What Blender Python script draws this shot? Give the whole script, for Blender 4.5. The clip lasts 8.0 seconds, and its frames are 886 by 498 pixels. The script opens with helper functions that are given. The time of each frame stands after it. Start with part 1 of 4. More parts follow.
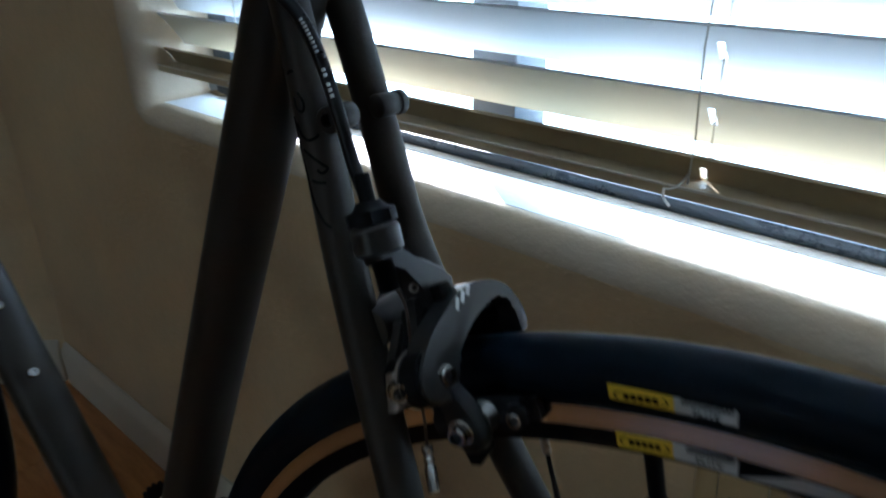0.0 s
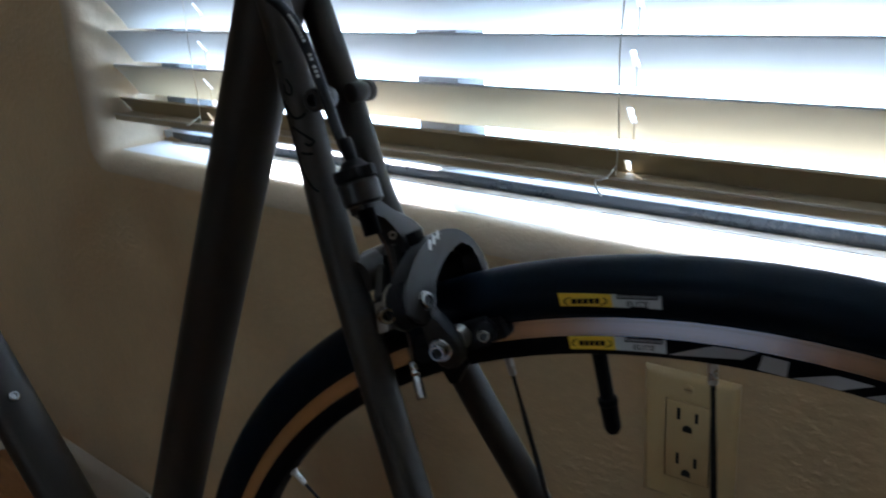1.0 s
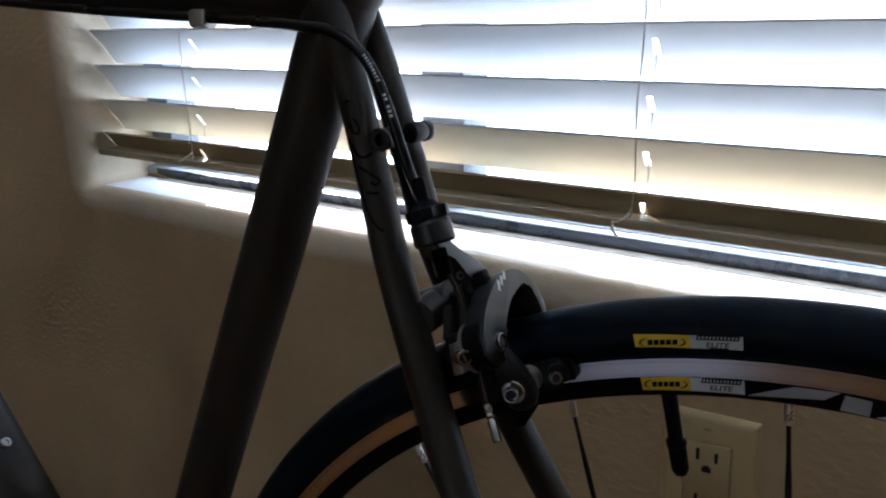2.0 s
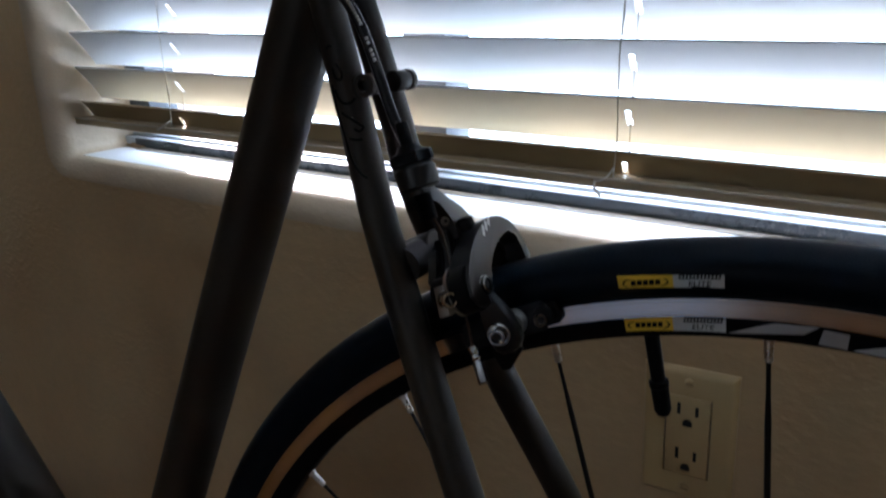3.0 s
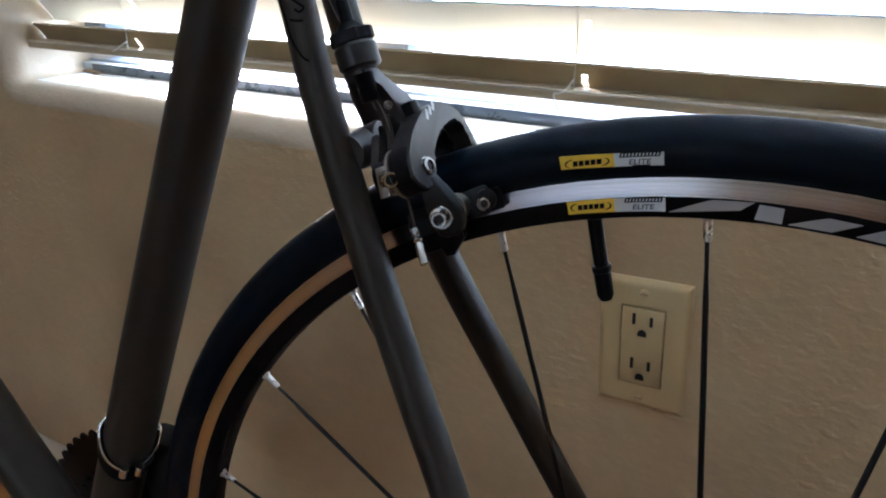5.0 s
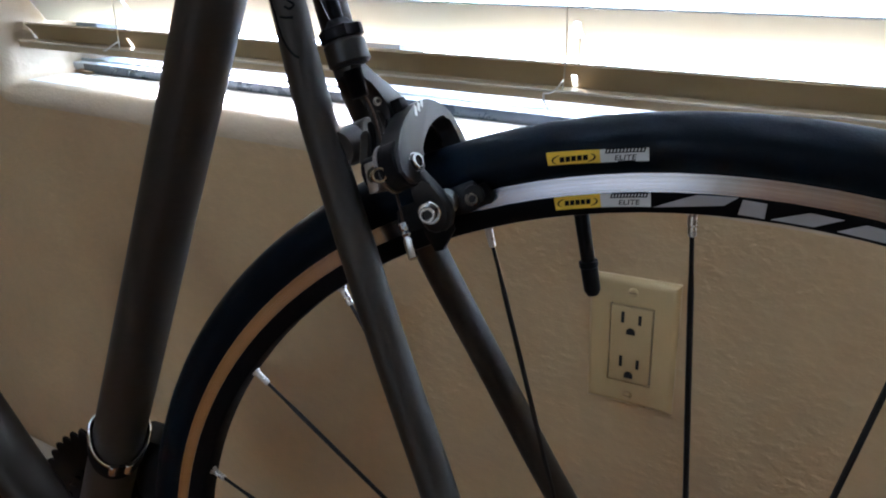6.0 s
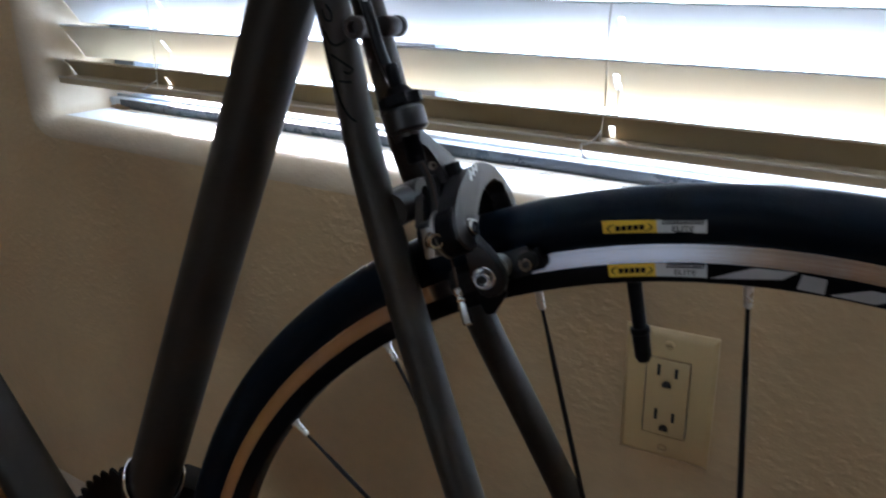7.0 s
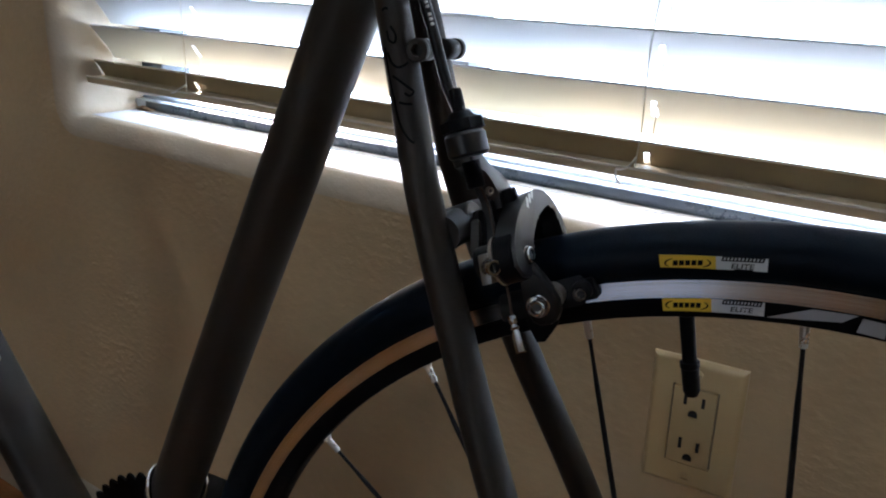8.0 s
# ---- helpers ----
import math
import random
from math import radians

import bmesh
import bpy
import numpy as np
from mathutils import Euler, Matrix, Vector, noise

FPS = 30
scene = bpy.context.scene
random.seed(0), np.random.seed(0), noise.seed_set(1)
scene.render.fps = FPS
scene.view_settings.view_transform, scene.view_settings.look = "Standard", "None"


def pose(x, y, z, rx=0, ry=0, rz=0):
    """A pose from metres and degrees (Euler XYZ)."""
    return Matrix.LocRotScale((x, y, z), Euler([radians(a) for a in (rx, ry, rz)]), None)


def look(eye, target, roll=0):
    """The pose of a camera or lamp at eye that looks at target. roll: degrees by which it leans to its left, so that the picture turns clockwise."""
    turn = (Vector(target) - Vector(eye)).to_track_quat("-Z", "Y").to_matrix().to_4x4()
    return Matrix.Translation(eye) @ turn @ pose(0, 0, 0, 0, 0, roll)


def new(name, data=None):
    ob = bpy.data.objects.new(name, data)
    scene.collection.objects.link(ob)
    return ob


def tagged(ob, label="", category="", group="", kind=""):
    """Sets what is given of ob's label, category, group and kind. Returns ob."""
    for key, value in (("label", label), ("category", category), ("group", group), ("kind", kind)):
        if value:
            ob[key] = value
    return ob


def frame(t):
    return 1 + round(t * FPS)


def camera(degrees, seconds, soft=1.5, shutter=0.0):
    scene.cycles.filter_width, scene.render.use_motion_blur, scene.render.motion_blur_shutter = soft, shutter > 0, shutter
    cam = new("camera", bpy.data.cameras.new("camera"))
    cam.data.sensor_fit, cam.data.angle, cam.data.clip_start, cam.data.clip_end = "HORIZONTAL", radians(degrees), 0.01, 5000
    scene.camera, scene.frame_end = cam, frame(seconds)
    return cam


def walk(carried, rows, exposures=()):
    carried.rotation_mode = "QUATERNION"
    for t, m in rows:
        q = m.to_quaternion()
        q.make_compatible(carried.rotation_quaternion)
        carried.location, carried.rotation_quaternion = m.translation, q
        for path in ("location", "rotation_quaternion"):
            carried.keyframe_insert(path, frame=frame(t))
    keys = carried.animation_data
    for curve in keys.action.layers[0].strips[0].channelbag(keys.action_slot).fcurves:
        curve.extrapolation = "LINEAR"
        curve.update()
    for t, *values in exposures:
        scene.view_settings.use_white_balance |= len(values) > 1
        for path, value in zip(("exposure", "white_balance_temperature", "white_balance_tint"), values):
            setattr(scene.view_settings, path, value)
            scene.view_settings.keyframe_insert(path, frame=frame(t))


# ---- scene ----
cam = camera(63.1, 8.0, soft=2.0, shutter=0.5)
PATH = [
    (0, (0.10489, -0.40959, 0.87932), (-1.12575, 0.92639, 0.04227), -0.699),
    (0.5, (0.16397, -0.45188, 0.86250), (-1.15864, 0.86678, 0.14707), -3.285),
    (1, (0.13903, -0.46798, 0.85760), (-1.01274, 1.01431, 0.16747), -2.440),
    (1.5, (0.09985, -0.49737, 0.85824), (-1.04800, 1.02843, 0.26296), -2.228),
    (1.7, (0.09597, -0.49660, 0.85936), (-1.01479, 1.06134, 0.27710), -1.653),
    (2.8, (0.09601, -0.50018, 0.85175), (-0.91786, 1.10985, 0.23540), -0.367),
    (3, (0.09772, -0.50174, 0.84495), (-0.91195, 1.09964, 0.19987), -0.830),
    (3.5, (0.10215, -0.49986, 0.83556), (-0.88429, 1.09567, 0.14185), -0.525),
    (4, (0.10660, -0.49986, 0.82449), (-0.84573, 1.09560, 0.08450), 0.152),
    (4.5, (0.11073, -0.49994, 0.81874), (-0.83653, 1.08069, 0.04137), -0.426),
    (5, (0.11485, -0.50110, 0.81663), (-0.81991, 1.09009, 0.04569), -0.304),
    (5.2, (0.11491, -0.50134, 0.81547), (-0.81466, 1.09113, 0.04090), -0.155),
    (6.3, (0.12012, -0.50488, 0.81436), (-0.79984, 1.10595, 0.06677), 0.094),
    (6.5, (0.12053, -0.50565, 0.81810), (-0.81294, 1.10482, 0.08666), 0.077),
    (7, (0.10107, -0.50831, 0.83014), (-0.86482, 1.09943, 0.13572), 0.688),
    (7.5, (0.08199, -0.51719, 0.83608), (-0.90954, 1.08799, 0.17255), 2.006),
    (8, (0.07924, -0.51864, 0.83531), (-0.89328, 1.09614, 0.16697), 3.159),
]
walk(cam, [(t, look(eye, target, roll)) for t, eye, target, roll in PATH],
     exposures=[(0.0, 1.3, 5900, 12), (0.5, 1.4, 5950, 14), (1.5, 1.4, 6500, 21), (3.0, 1.22, 6600, 24), (3.5, 1.47, 6550, 24), (3.9, 1.92, 6450, 24),
                (4.5, 2.6, 6350, 23), (6.5, 2.62, 6350, 23), (7.0, 2.05, 6450, 23), (8.0, 1.95, 6550, 24)])

# ---- light ----
world = bpy.data.worlds.new("daylight")
scene.world = world
world.use_nodes = True
wn = world.node_tree
sky = wn.nodes.new("ShaderNodeTexSky")
sky.sky_type = "NISHITA"
sky.sun_disc = False
sky.sun_elevation, sky.sun_rotation = radians(22), radians(-52)
wn.nodes["Background"].inputs["Strength"].default_value = 0.10
wn.links.new(sky.outputs["Color"], wn.nodes["Background"].inputs["Color"])

sun = new("sun", bpy.data.lights.new("sun", "SUN"))
sun.data.energy, sun.data.angle, sun.data.color = 5.0, radians(0.6), (0.98, 0.975, 0.97)
sun.matrix_world = look((-5.2, 4.0, 2.7), (0, 0, 0))

window_light = new("window_light", bpy.data.lights.new("window_light", "AREA"))
window_light.data.shape, window_light.data.size, window_light.data.size_y = "RECTANGLE", 2.7, 1.9
window_light.data.energy, window_light.data.color = 72.0, (0.56, 0.79, 1.0)
window_light.matrix_world = look((0.38, 0.42, 1.25), (0.38, -1.0, 1.25))

# daylight in the tall window behind
back_light = new("back_window_light", bpy.data.lights.new("back_window_light", "AREA"))
back_light.data.shape, back_light.data.size, back_light.data.size_y = "RECTANGLE", 1.07, 1.86
back_light.data.energy, back_light.data.color = 0.32, (0.62, 0.82, 1.0)
back_light.matrix_world = look((-0.18, -4.26, 1.005), (-0.18, 0.0, 1.005))

# ---- materials ----
def links(nt, a, b):
    nt.links.new(a, b)


def material(name, color, rough=0.5, metal=0.0, vary=0.12, scale=30.0, bump=0.0, bump_scale=200.0, coat=0.0,
             detail=6.0, rough_vary=0.1, stretch=(1, 1, 1), spec=0.5):
    """A principled surface with mottled colour and gloss at two scales and a fine relief."""
    m = bpy.data.materials.new(name)
    m.use_nodes = True
    nt = m.node_tree
    b = nt.nodes["Principled BSDF"]
    b.inputs["Metallic"].default_value = metal
    b.inputs["Coat Weight"].default_value = coat
    b.inputs["Specular IOR Level"].default_value = spec
    tc = nt.nodes.new("ShaderNodeTexCoord")
    mp = nt.nodes.new("ShaderNodeMapping")
    mp.inputs["Scale"].default_value = stretch
    links(nt, tc.outputs["Object"], mp.inputs["Vector"])
    n1 = nt.nodes.new("ShaderNodeTexNoise")
    n1.inputs["Scale"].default_value, n1.inputs["Detail"].default_value = scale, detail
    n2 = nt.nodes.new("ShaderNodeTexNoise")
    n2.inputs["Scale"].default_value, n2.inputs["Detail"].default_value = scale * 9, 3.0
    for k in (n1, n2):
        links(nt, mp.outputs["Vector"], k.inputs["Vector"])
    add = nt.nodes.new("ShaderNodeMath")
    add.operation = "MULTIPLY_ADD"
    links(nt, n2.outputs["Fac"], add.inputs[0])
    add.inputs[1].default_value = 0.4
    links(nt, n1.outputs["Fac"], add.inputs[2])
    ramp = nt.nodes.new("ShaderNodeMapRange")
    ramp.inputs["From Min"].default_value, ramp.inputs["From Max"].default_value = 0.4, 1.0
    ramp.inputs["To Min"].default_value, ramp.inputs["To Max"].default_value = 1.0 - vary, 1.0 + vary
    links(nt, add.outputs[0], ramp.inputs["Value"])
    mix = nt.nodes.new("ShaderNodeVectorMath")
    mix.operation = "SCALE"
    mix.inputs[0].default_value = color
    links(nt, ramp.outputs["Result"], mix.inputs["Scale"])
    links(nt, mix.outputs["Vector"], b.inputs["Base Color"])
    rr = nt.nodes.new("ShaderNodeMapRange")
    rr.inputs["From Min"].default_value, rr.inputs["From Max"].default_value = 0.4, 1.0
    rr.inputs["To Min"].default_value, rr.inputs["To Max"].default_value = max(0.02, rough - rough_vary), min(1.0, rough + rough_vary)
    links(nt, add.outputs[0], rr.inputs["Value"])
    links(nt, rr.outputs["Result"], b.inputs["Roughness"])
    if bump:
        n3 = nt.nodes.new("ShaderNodeTexNoise")
        n3.inputs["Scale"].default_value, n3.inputs["Detail"].default_value = bump_scale, 4.0
        links(nt, mp.outputs["Vector"], n3.inputs["Vector"])
        bp = nt.nodes.new("ShaderNodeBump")
        bp.inputs["Strength"].default_value, bp.inputs["Distance"].default_value = bump, 0.002
        links(nt, n3.outputs["Fac"], bp.inputs["Height"])
        links(nt, bp.outputs["Normal"], b.inputs["Normal"])
    return m


def wall_paint(name, color, relief=0.35):
    """Painted drywall with a trowelled knock-down texture."""
    m = material(name, color, 0.5, vary=0.12, scale=7.0, rough_vary=0.06)
    nt = m.node_tree
    b = nt.nodes["Principled BSDF"]
    tc = nt.nodes["Texture Coordinate"]
    vo = nt.nodes.new("ShaderNodeTexNoise")
    vo.inputs["Scale"].default_value, vo.inputs["Detail"].default_value, vo.inputs["Distortion"].default_value = 132.0, 2.5, 0.0
    big = nt.nodes.new("ShaderNodeTexNoise")
    big.inputs["Scale"].default_value, big.inputs["Detail"].default_value = 30.0, 3.0
    fine = nt.nodes.new("ShaderNodeTexNoise")
    fine.inputs["Scale"].default_value = 420.0
    squash = nt.nodes.new("ShaderNodeMapping")
    squash.inputs["Scale"].default_value = (0.70, 0.70, 1.0)
    links(nt, tc.outputs["Object"], squash.inputs["Vector"])
    for k in (vo, big, fine):
        links(nt, squash.outputs["Vector"], k.inputs["Vector"])
    flat = nt.nodes.new("ShaderNodeMapRange")
    flat.inputs["From Min"].default_value, flat.inputs["From Max"].default_value = 0.40, 0.68
    links(nt, vo.outputs["Fac"], flat.inputs["Value"])
    s1 = nt.nodes.new("ShaderNodeMath")
    s1.operation = "MULTIPLY_ADD"
    links(nt, big.outputs["Fac"], s1.inputs[0])
    s1.inputs[1].default_value = 0.9
    links(nt, flat.outputs["Result"], s1.inputs[2])
    s2 = nt.nodes.new("ShaderNodeMath")
    s2.operation = "MULTIPLY_ADD"
    links(nt, fine.outputs["Fac"], s2.inputs[0])
    s2.inputs[1].default_value = 0.18
    links(nt, s1.outputs[0], s2.inputs[2])
    bp = nt.nodes.new("ShaderNodeBump")
    bp.inputs["Strength"].default_value, bp.inputs["Distance"].default_value = relief, 0.0016
    links(nt, s2.outputs[0], bp.inputs["Height"])
    links(nt, bp.outputs["Normal"], b.inputs["Normal"])
    return m


def slat_white(name):
    """Thin ivory faux-wood that lets some daylight glow through."""
    m = material(name, (0.63, 0.63, 0.625), 0.45, vary=0.03, scale=6.0, stretch=(0.3, 4, 4))
    nt = m.node_tree
    b = nt.nodes["Principled BSDF"]
    tl = nt.nodes.new("ShaderNodeBsdfTranslucent")
    tl.inputs["Color"].default_value = (0.85, 0.84, 0.80, 1)
    mx = nt.nodes.new("ShaderNodeMixShader")
    mx.inputs["Fac"].default_value = 0.015
    links(nt, b.outputs["BSDF"], mx.inputs[1])
    links(nt, tl.outputs["BSDF"], mx.inputs[2])
    links(nt, mx.outputs["Shader"], nt.nodes["Material Output"].inputs["Surface"])
    return m


def brushed(name, color, rough):
    """Machined aluminium with fine rings round the wheel's axle."""
    m = material(name, color, rough, 1.0, vary=0.03, scale=14.0, rough_vary=0.03)
    nt = m.node_tree
    b = nt.nodes["Principled BSDF"]
    tc = nt.nodes["Texture Coordinate"]
    sp = nt.nodes.new("ShaderNodeSeparateXYZ")
    links(nt, tc.outputs["Object"], sp.inputs[0])
    cm = nt.nodes.new("ShaderNodeCombineXYZ")
    links(nt, sp.outputs["X"], cm.inputs["X"])
    links(nt, sp.outputs["Z"], cm.inputs["Y"])
    ln = nt.nodes.new("ShaderNodeVectorMath")
    ln.operation = "LENGTH"
    links(nt, cm.outputs[0], ln.inputs[0])
    ns = nt.nodes.new("ShaderNodeTexNoise")
    ns.noise_dimensions = "1D"
    ns.inputs["Scale"].default_value, ns.inputs["Detail"].default_value = 1800.0, 4.0
    links(nt, ln.outputs["Value"], ns.inputs["W"])
    bp = nt.nodes.new("ShaderNodeBump")
    bp.inputs["Strength"].default_value, bp.inputs["Distance"].default_value = 0.05, 0.0002
    links(nt, ns.outputs["Fac"], bp.inputs["Height"])
    links(nt, bp.outputs["Normal"], b.inputs["Normal"])
    b.inputs["Anisotropic"].default_value = 0.6
    b.inputs["Anisotropic Rotation"].default_value = 0.25
    tg = nt.nodes.new("ShaderNodeTangent")
    tg.direction_type, tg.axis = "RADIAL", "Y"
    links(nt, tg.outputs["Tangent"], b.inputs["Tangent"])
    wide = nt.nodes.new("ShaderNodeTexNoise")
    wide.noise_dimensions = "1D"
    wide.inputs["Scale"].default_value, wide.inputs["Detail"].default_value = 700.0, 3.0
    links(nt, ln.outputs["Value"], wide.inputs["W"])
    tone = nt.nodes.new("ShaderNodeMapRange")
    tone.inputs["From Min"].default_value, tone.inputs["From Max"].default_value = 0.3, 0.7
    tone.inputs["To Min"].default_value, tone.inputs["To Max"].default_value = 0.72, 1.12
    links(nt, wide.outputs["Fac"], tone.inputs["Value"])
    base = b.inputs["Base Color"].links[0].from_socket
    mul = nt.nodes.new("ShaderNodeVectorMath")
    mul.operation = "SCALE"
    links(nt, base, mul.inputs[0])
    links(nt, tone.outputs["Result"], mul.inputs["Scale"])
    links(nt, mul.outputs["Vector"], b.inputs["Base Color"])
    return m


def wood_floor(name):
    m = material(name, (0.31, 0.125, 0.040), 0.12, rough_vary=0.04, vary=0.35, scale=7.0, stretch=(1, 9, 1), bump=0.03, bump_scale=60)
    return m


def glass(name):
    m = bpy.data.materials.new(name)
    m.use_nodes = True
    b = m.node_tree.nodes["Principled BSDF"]
    b.inputs["Transmission Weight"].default_value = 1.0
    b.inputs["Roughness"].default_value = 0.0
    b.inputs["IOR"].default_value = 1.02
    b.inputs["Base Color"].default_value = (0.97, 1.0, 0.99, 1)
    return m


M_WALL = wall_paint("beige_wall_paint", (0.606, 0.432, 0.247))
# dark brown chosen to weaken light bounced from the left
M_WALL_DIM = wall_paint("low_bounce_brown_paint", (0.26, 0.135, 0.06))
M_WALLC = wall_paint("tan_wall_paint", (0.44, 0.40, 0.35))
M_RETURN = wall_paint("cream_return_paint", (0.57, 0.455, 0.325), 0.20)
M_CEIL = material("white_ceiling_paint", (0.78, 0.76, 0.72), 0.8, vary=0.04, scale=5, bump=0.3, bump_scale=120)
M_TRIM = material("cream_trim_paint", (0.52, 0.44, 0.34), 0.45, vary=0.05, scale=8)
M_FLOOR = wood_floor("brown_wood")
M_GAP = material("floor_joint", (0.02, 0.012, 0.008), 0.8, vary=0.1)
M_PAVING = material("pale_paving", (0.39, 0.41, 0.43), 0.9, vary=0.15, scale=1.5, bump=0.4, bump_scale=60)
M_VINYL = material("white_vinyl", (0.52, 0.58, 0.64), 0.4, vary=0.05, scale=10)
M_GASKET = material("dark_gasket", (0.028, 0.041, 0.056), 0.30, spec=0.5, vary=0.12, scale=60, bump=0.2, bump_scale=300)
# mottled tan for the shaded back of the sill; the shade is in the colour
M_SILL_SHADE = material("tan_sill_shade", (0.28, 0.24, 0.20), 0.7, vary=0.3, scale=40, bump=0.5, bump_scale=300)
M_STILE = material("grey_metal_stile", (0.035, 0.042, 0.05), 0.5, vary=0.1, scale=20)
M_SLAT = slat_white("ivory_slat")
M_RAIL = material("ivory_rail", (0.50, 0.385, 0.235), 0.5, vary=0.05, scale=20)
M_LIP = material("cream_rail_lip", (0.62, 0.55, 0.44), 0.5, vary=0.05, scale=20)
M_CORD = material("white_cord", (0.75, 0.73, 0.68), 0.7, vary=0.1, scale=300, bump=0.5, bump_scale=1500)
M_GLASS = glass("window_glass")
M_PLATE = material("ivory_plastic", (0.60, 0.43, 0.215), 0.35, vary=0.03, scale=40)
M_SLOT = material("black_slot", (0.01, 0.01, 0.01), 0.6, vary=0.1)
M_DIRT = material("dried_debris", (0.30, 0.20, 0.11), 0.9, vary=0.4, scale=200, bump=0.8, bump_scale=500)

M_FRAME = material("gunmetal_frame", (0.0290, 0.0232, 0.0187), 0.45, 0.10, vary=0.12, scale=25, bump=0.08, bump_scale=900, rough_vary=0.06, spec=0.28)
M_TYRE = material("black_rubber", (0.0020, 0.0058, 0.0108), 0.42, vary=0.25, scale=60, bump=0.08, bump_scale=900, spec=0.10)
M_RIM = material("black_anodised", (0.003, 0.003, 0.004), 0.5, 0.0, vary=0.2, scale=40, spec=0.10)
M_TRACK = brushed("machined_brake_track", (0.73, 0.755, 0.78), 0.19)
M_NIPPLE = material("nipple_alloy", (0.62, 0.60, 0.57), 0.32, 1.0, vary=0.04, scale=120)
M_WHITE = material("white_sill_paint", (0.74, 0.75, 0.77), 0.45, vary=0.06, scale=9, bump=0.25, bump_scale=160)
M_SPOKE = material("black_spoke", (0.006, 0.006, 0.007), 0.4, 0.0, vary=0.1, spec=0.3)
M_STEEL = material("bright_steel", (0.62, 0.61, 0.59), 0.18, 1.0, vary=0.08, scale=80)
M_BOLT = material("bolt_steel", (0.36, 0.35, 0.335), 0.14, 1.0, vary=0.1, scale=120)
M_DULL = material("dull_aluminium", (0.34, 0.32, 0.29), 0.40, 1.0, vary=0.1, scale=80)
M_BRAKE = material("grey_brake_finish", (0.0185, 0.0176, 0.0168), 0.36, 0.2, vary=0.08, scale=60, rough_vary=0.06)
M_LIMB = material("dark_grey_limb", (0.0115, 0.0112, 0.0108), 0.42, 0.1, vary=0.1, scale=60, spec=0.35)
M_BLACK = material("black_alloy", (0.0035, 0.0035, 0.0042), 0.5, 0.0, vary=0.15, scale=60, spec=0.12)
M_PAD = material("black_brake_rubber", (0.007, 0.007, 0.008), 0.65, spec=0.25, vary=0.2, scale=80)
M_HOUSING = material("black_cable_housing", (0.005, 0.005, 0.006), 0.32, spec=0.3, vary=0.1)
M_WIRE = material("cable_wire", (0.05, 0.03, 0.02), 0.5, spec=0.2, metal=0.0, vary=0.2, scale=300)
M_YELLOW = material("yellow_label", (0.72, 0.46, 0.03), 0.4, vary=0.04, scale=60)
M_SILVERLAB = material("silver_label", (0.50, 0.53, 0.54), 0.35, 0.2, vary=0.05, scale=60)
M_GRAPHIC = material("grey_rim_print", (0.31, 0.31, 0.32), 0.4, 0.2, vary=0.06, scale=60)
M_INK = material("label_ink", (0.005, 0.005, 0.006), 0.7, vary=0.1, spec=0.08)
M_GREYINK = material("grey_print", (0.55, 0.55, 0.53), 0.5, vary=0.1)


# ---- mesh helpers ----
def mesh_of(name, bm, mat, smooth=True, sharp=35):
    me = bpy.data.meshes.new(name)
    bmesh.ops.recalc_face_normals(bm, faces=bm.faces)
    bm.to_mesh(me)
    bm.free()
    for m in mat if isinstance(mat, (list, tuple)) else [mat]:
        me.materials.append(m)
    if smooth:
        me.polygons.foreach_set("use_smooth", [True] * len(me.polygons))
        me.set_sharp_from_angle(angle=radians(sharp))
    return me


def part(name, bm, mat, parent=None, label="", at=None, smooth=True, sharp=35):
    """Links a bmesh, or ready mesh data, as one mesh object under a thing or a part."""
    me = bm if isinstance(bm, bpy.types.Mesh) else mesh_of(name, bm, mat, smooth, sharp)
    ob = new(name, me)
    ob.parent = parent
    if at is not None:
        ob.matrix_basis = at
    if label:
        tagged(ob, label)
    return ob


def ring_frames(path):
    pts = [Vector(p) for p in path]
    out, up = [], None
    for i, p in enumerate(pts):
        d = (pts[min(i + 1, len(pts) - 1)] - pts[max(i - 1, 0)]).normalized()
        if up is None:
            up = d.orthogonal().normalized()
        up = (up - d * up.dot(d)).normalized()
        out.append((p, up, d.cross(up)))
    return out


def tube(path, radius, n=20, bm=None, caps=True):
    """A round tube along a path; radius: one number or one for each point."""
    bm = bm or bmesh.new()
    rs = radius if isinstance(radius, (list, tuple)) else [radius] * len(path)
    rings = []
    for (p, a, b), r in zip(ring_frames(path), rs):
        rings.append([bm.verts.new(p + r * (math.cos(2 * math.pi * k / n) * a + math.sin(2 * math.pi * k / n) * b)) for k in range(n)])
    for r0, r1 in zip(rings, rings[1:]):
        for k in range(n):
            bm.faces.new((r0[k], r0[(k + 1) % n], r1[(k + 1) % n], r1[k]))
    if caps:
        bm.faces.new(rings[0])
        bm.faces.new(rings[-1])
    return bm


def lathe(profile, base, axis, n=24, bm=None):
    """A turned body: profile of (along, radius) about an axis through base."""
    bm = bm or bmesh.new()
    d = Vector(axis).normalized()
    a = d.orthogonal().normalized()
    b = d.cross(a)
    rings = []
    for h, r in profile:
        c = Vector(base) + d * h
        rings.append([bm.verts.new(c + r * (math.cos(2 * math.pi * k / n) * a + math.sin(2 * math.pi * k / n) * b)) for k in range(n)])
    for r0, r1 in zip(rings, rings[1:]):
        for k in range(n):
            bm.faces.new((r0[k], r0[(k + 1) % n], r1[(k + 1) % n], r1[k]))
    bm.faces.new(rings[0])
    bm.faces.new(rings[-1])
    return bm


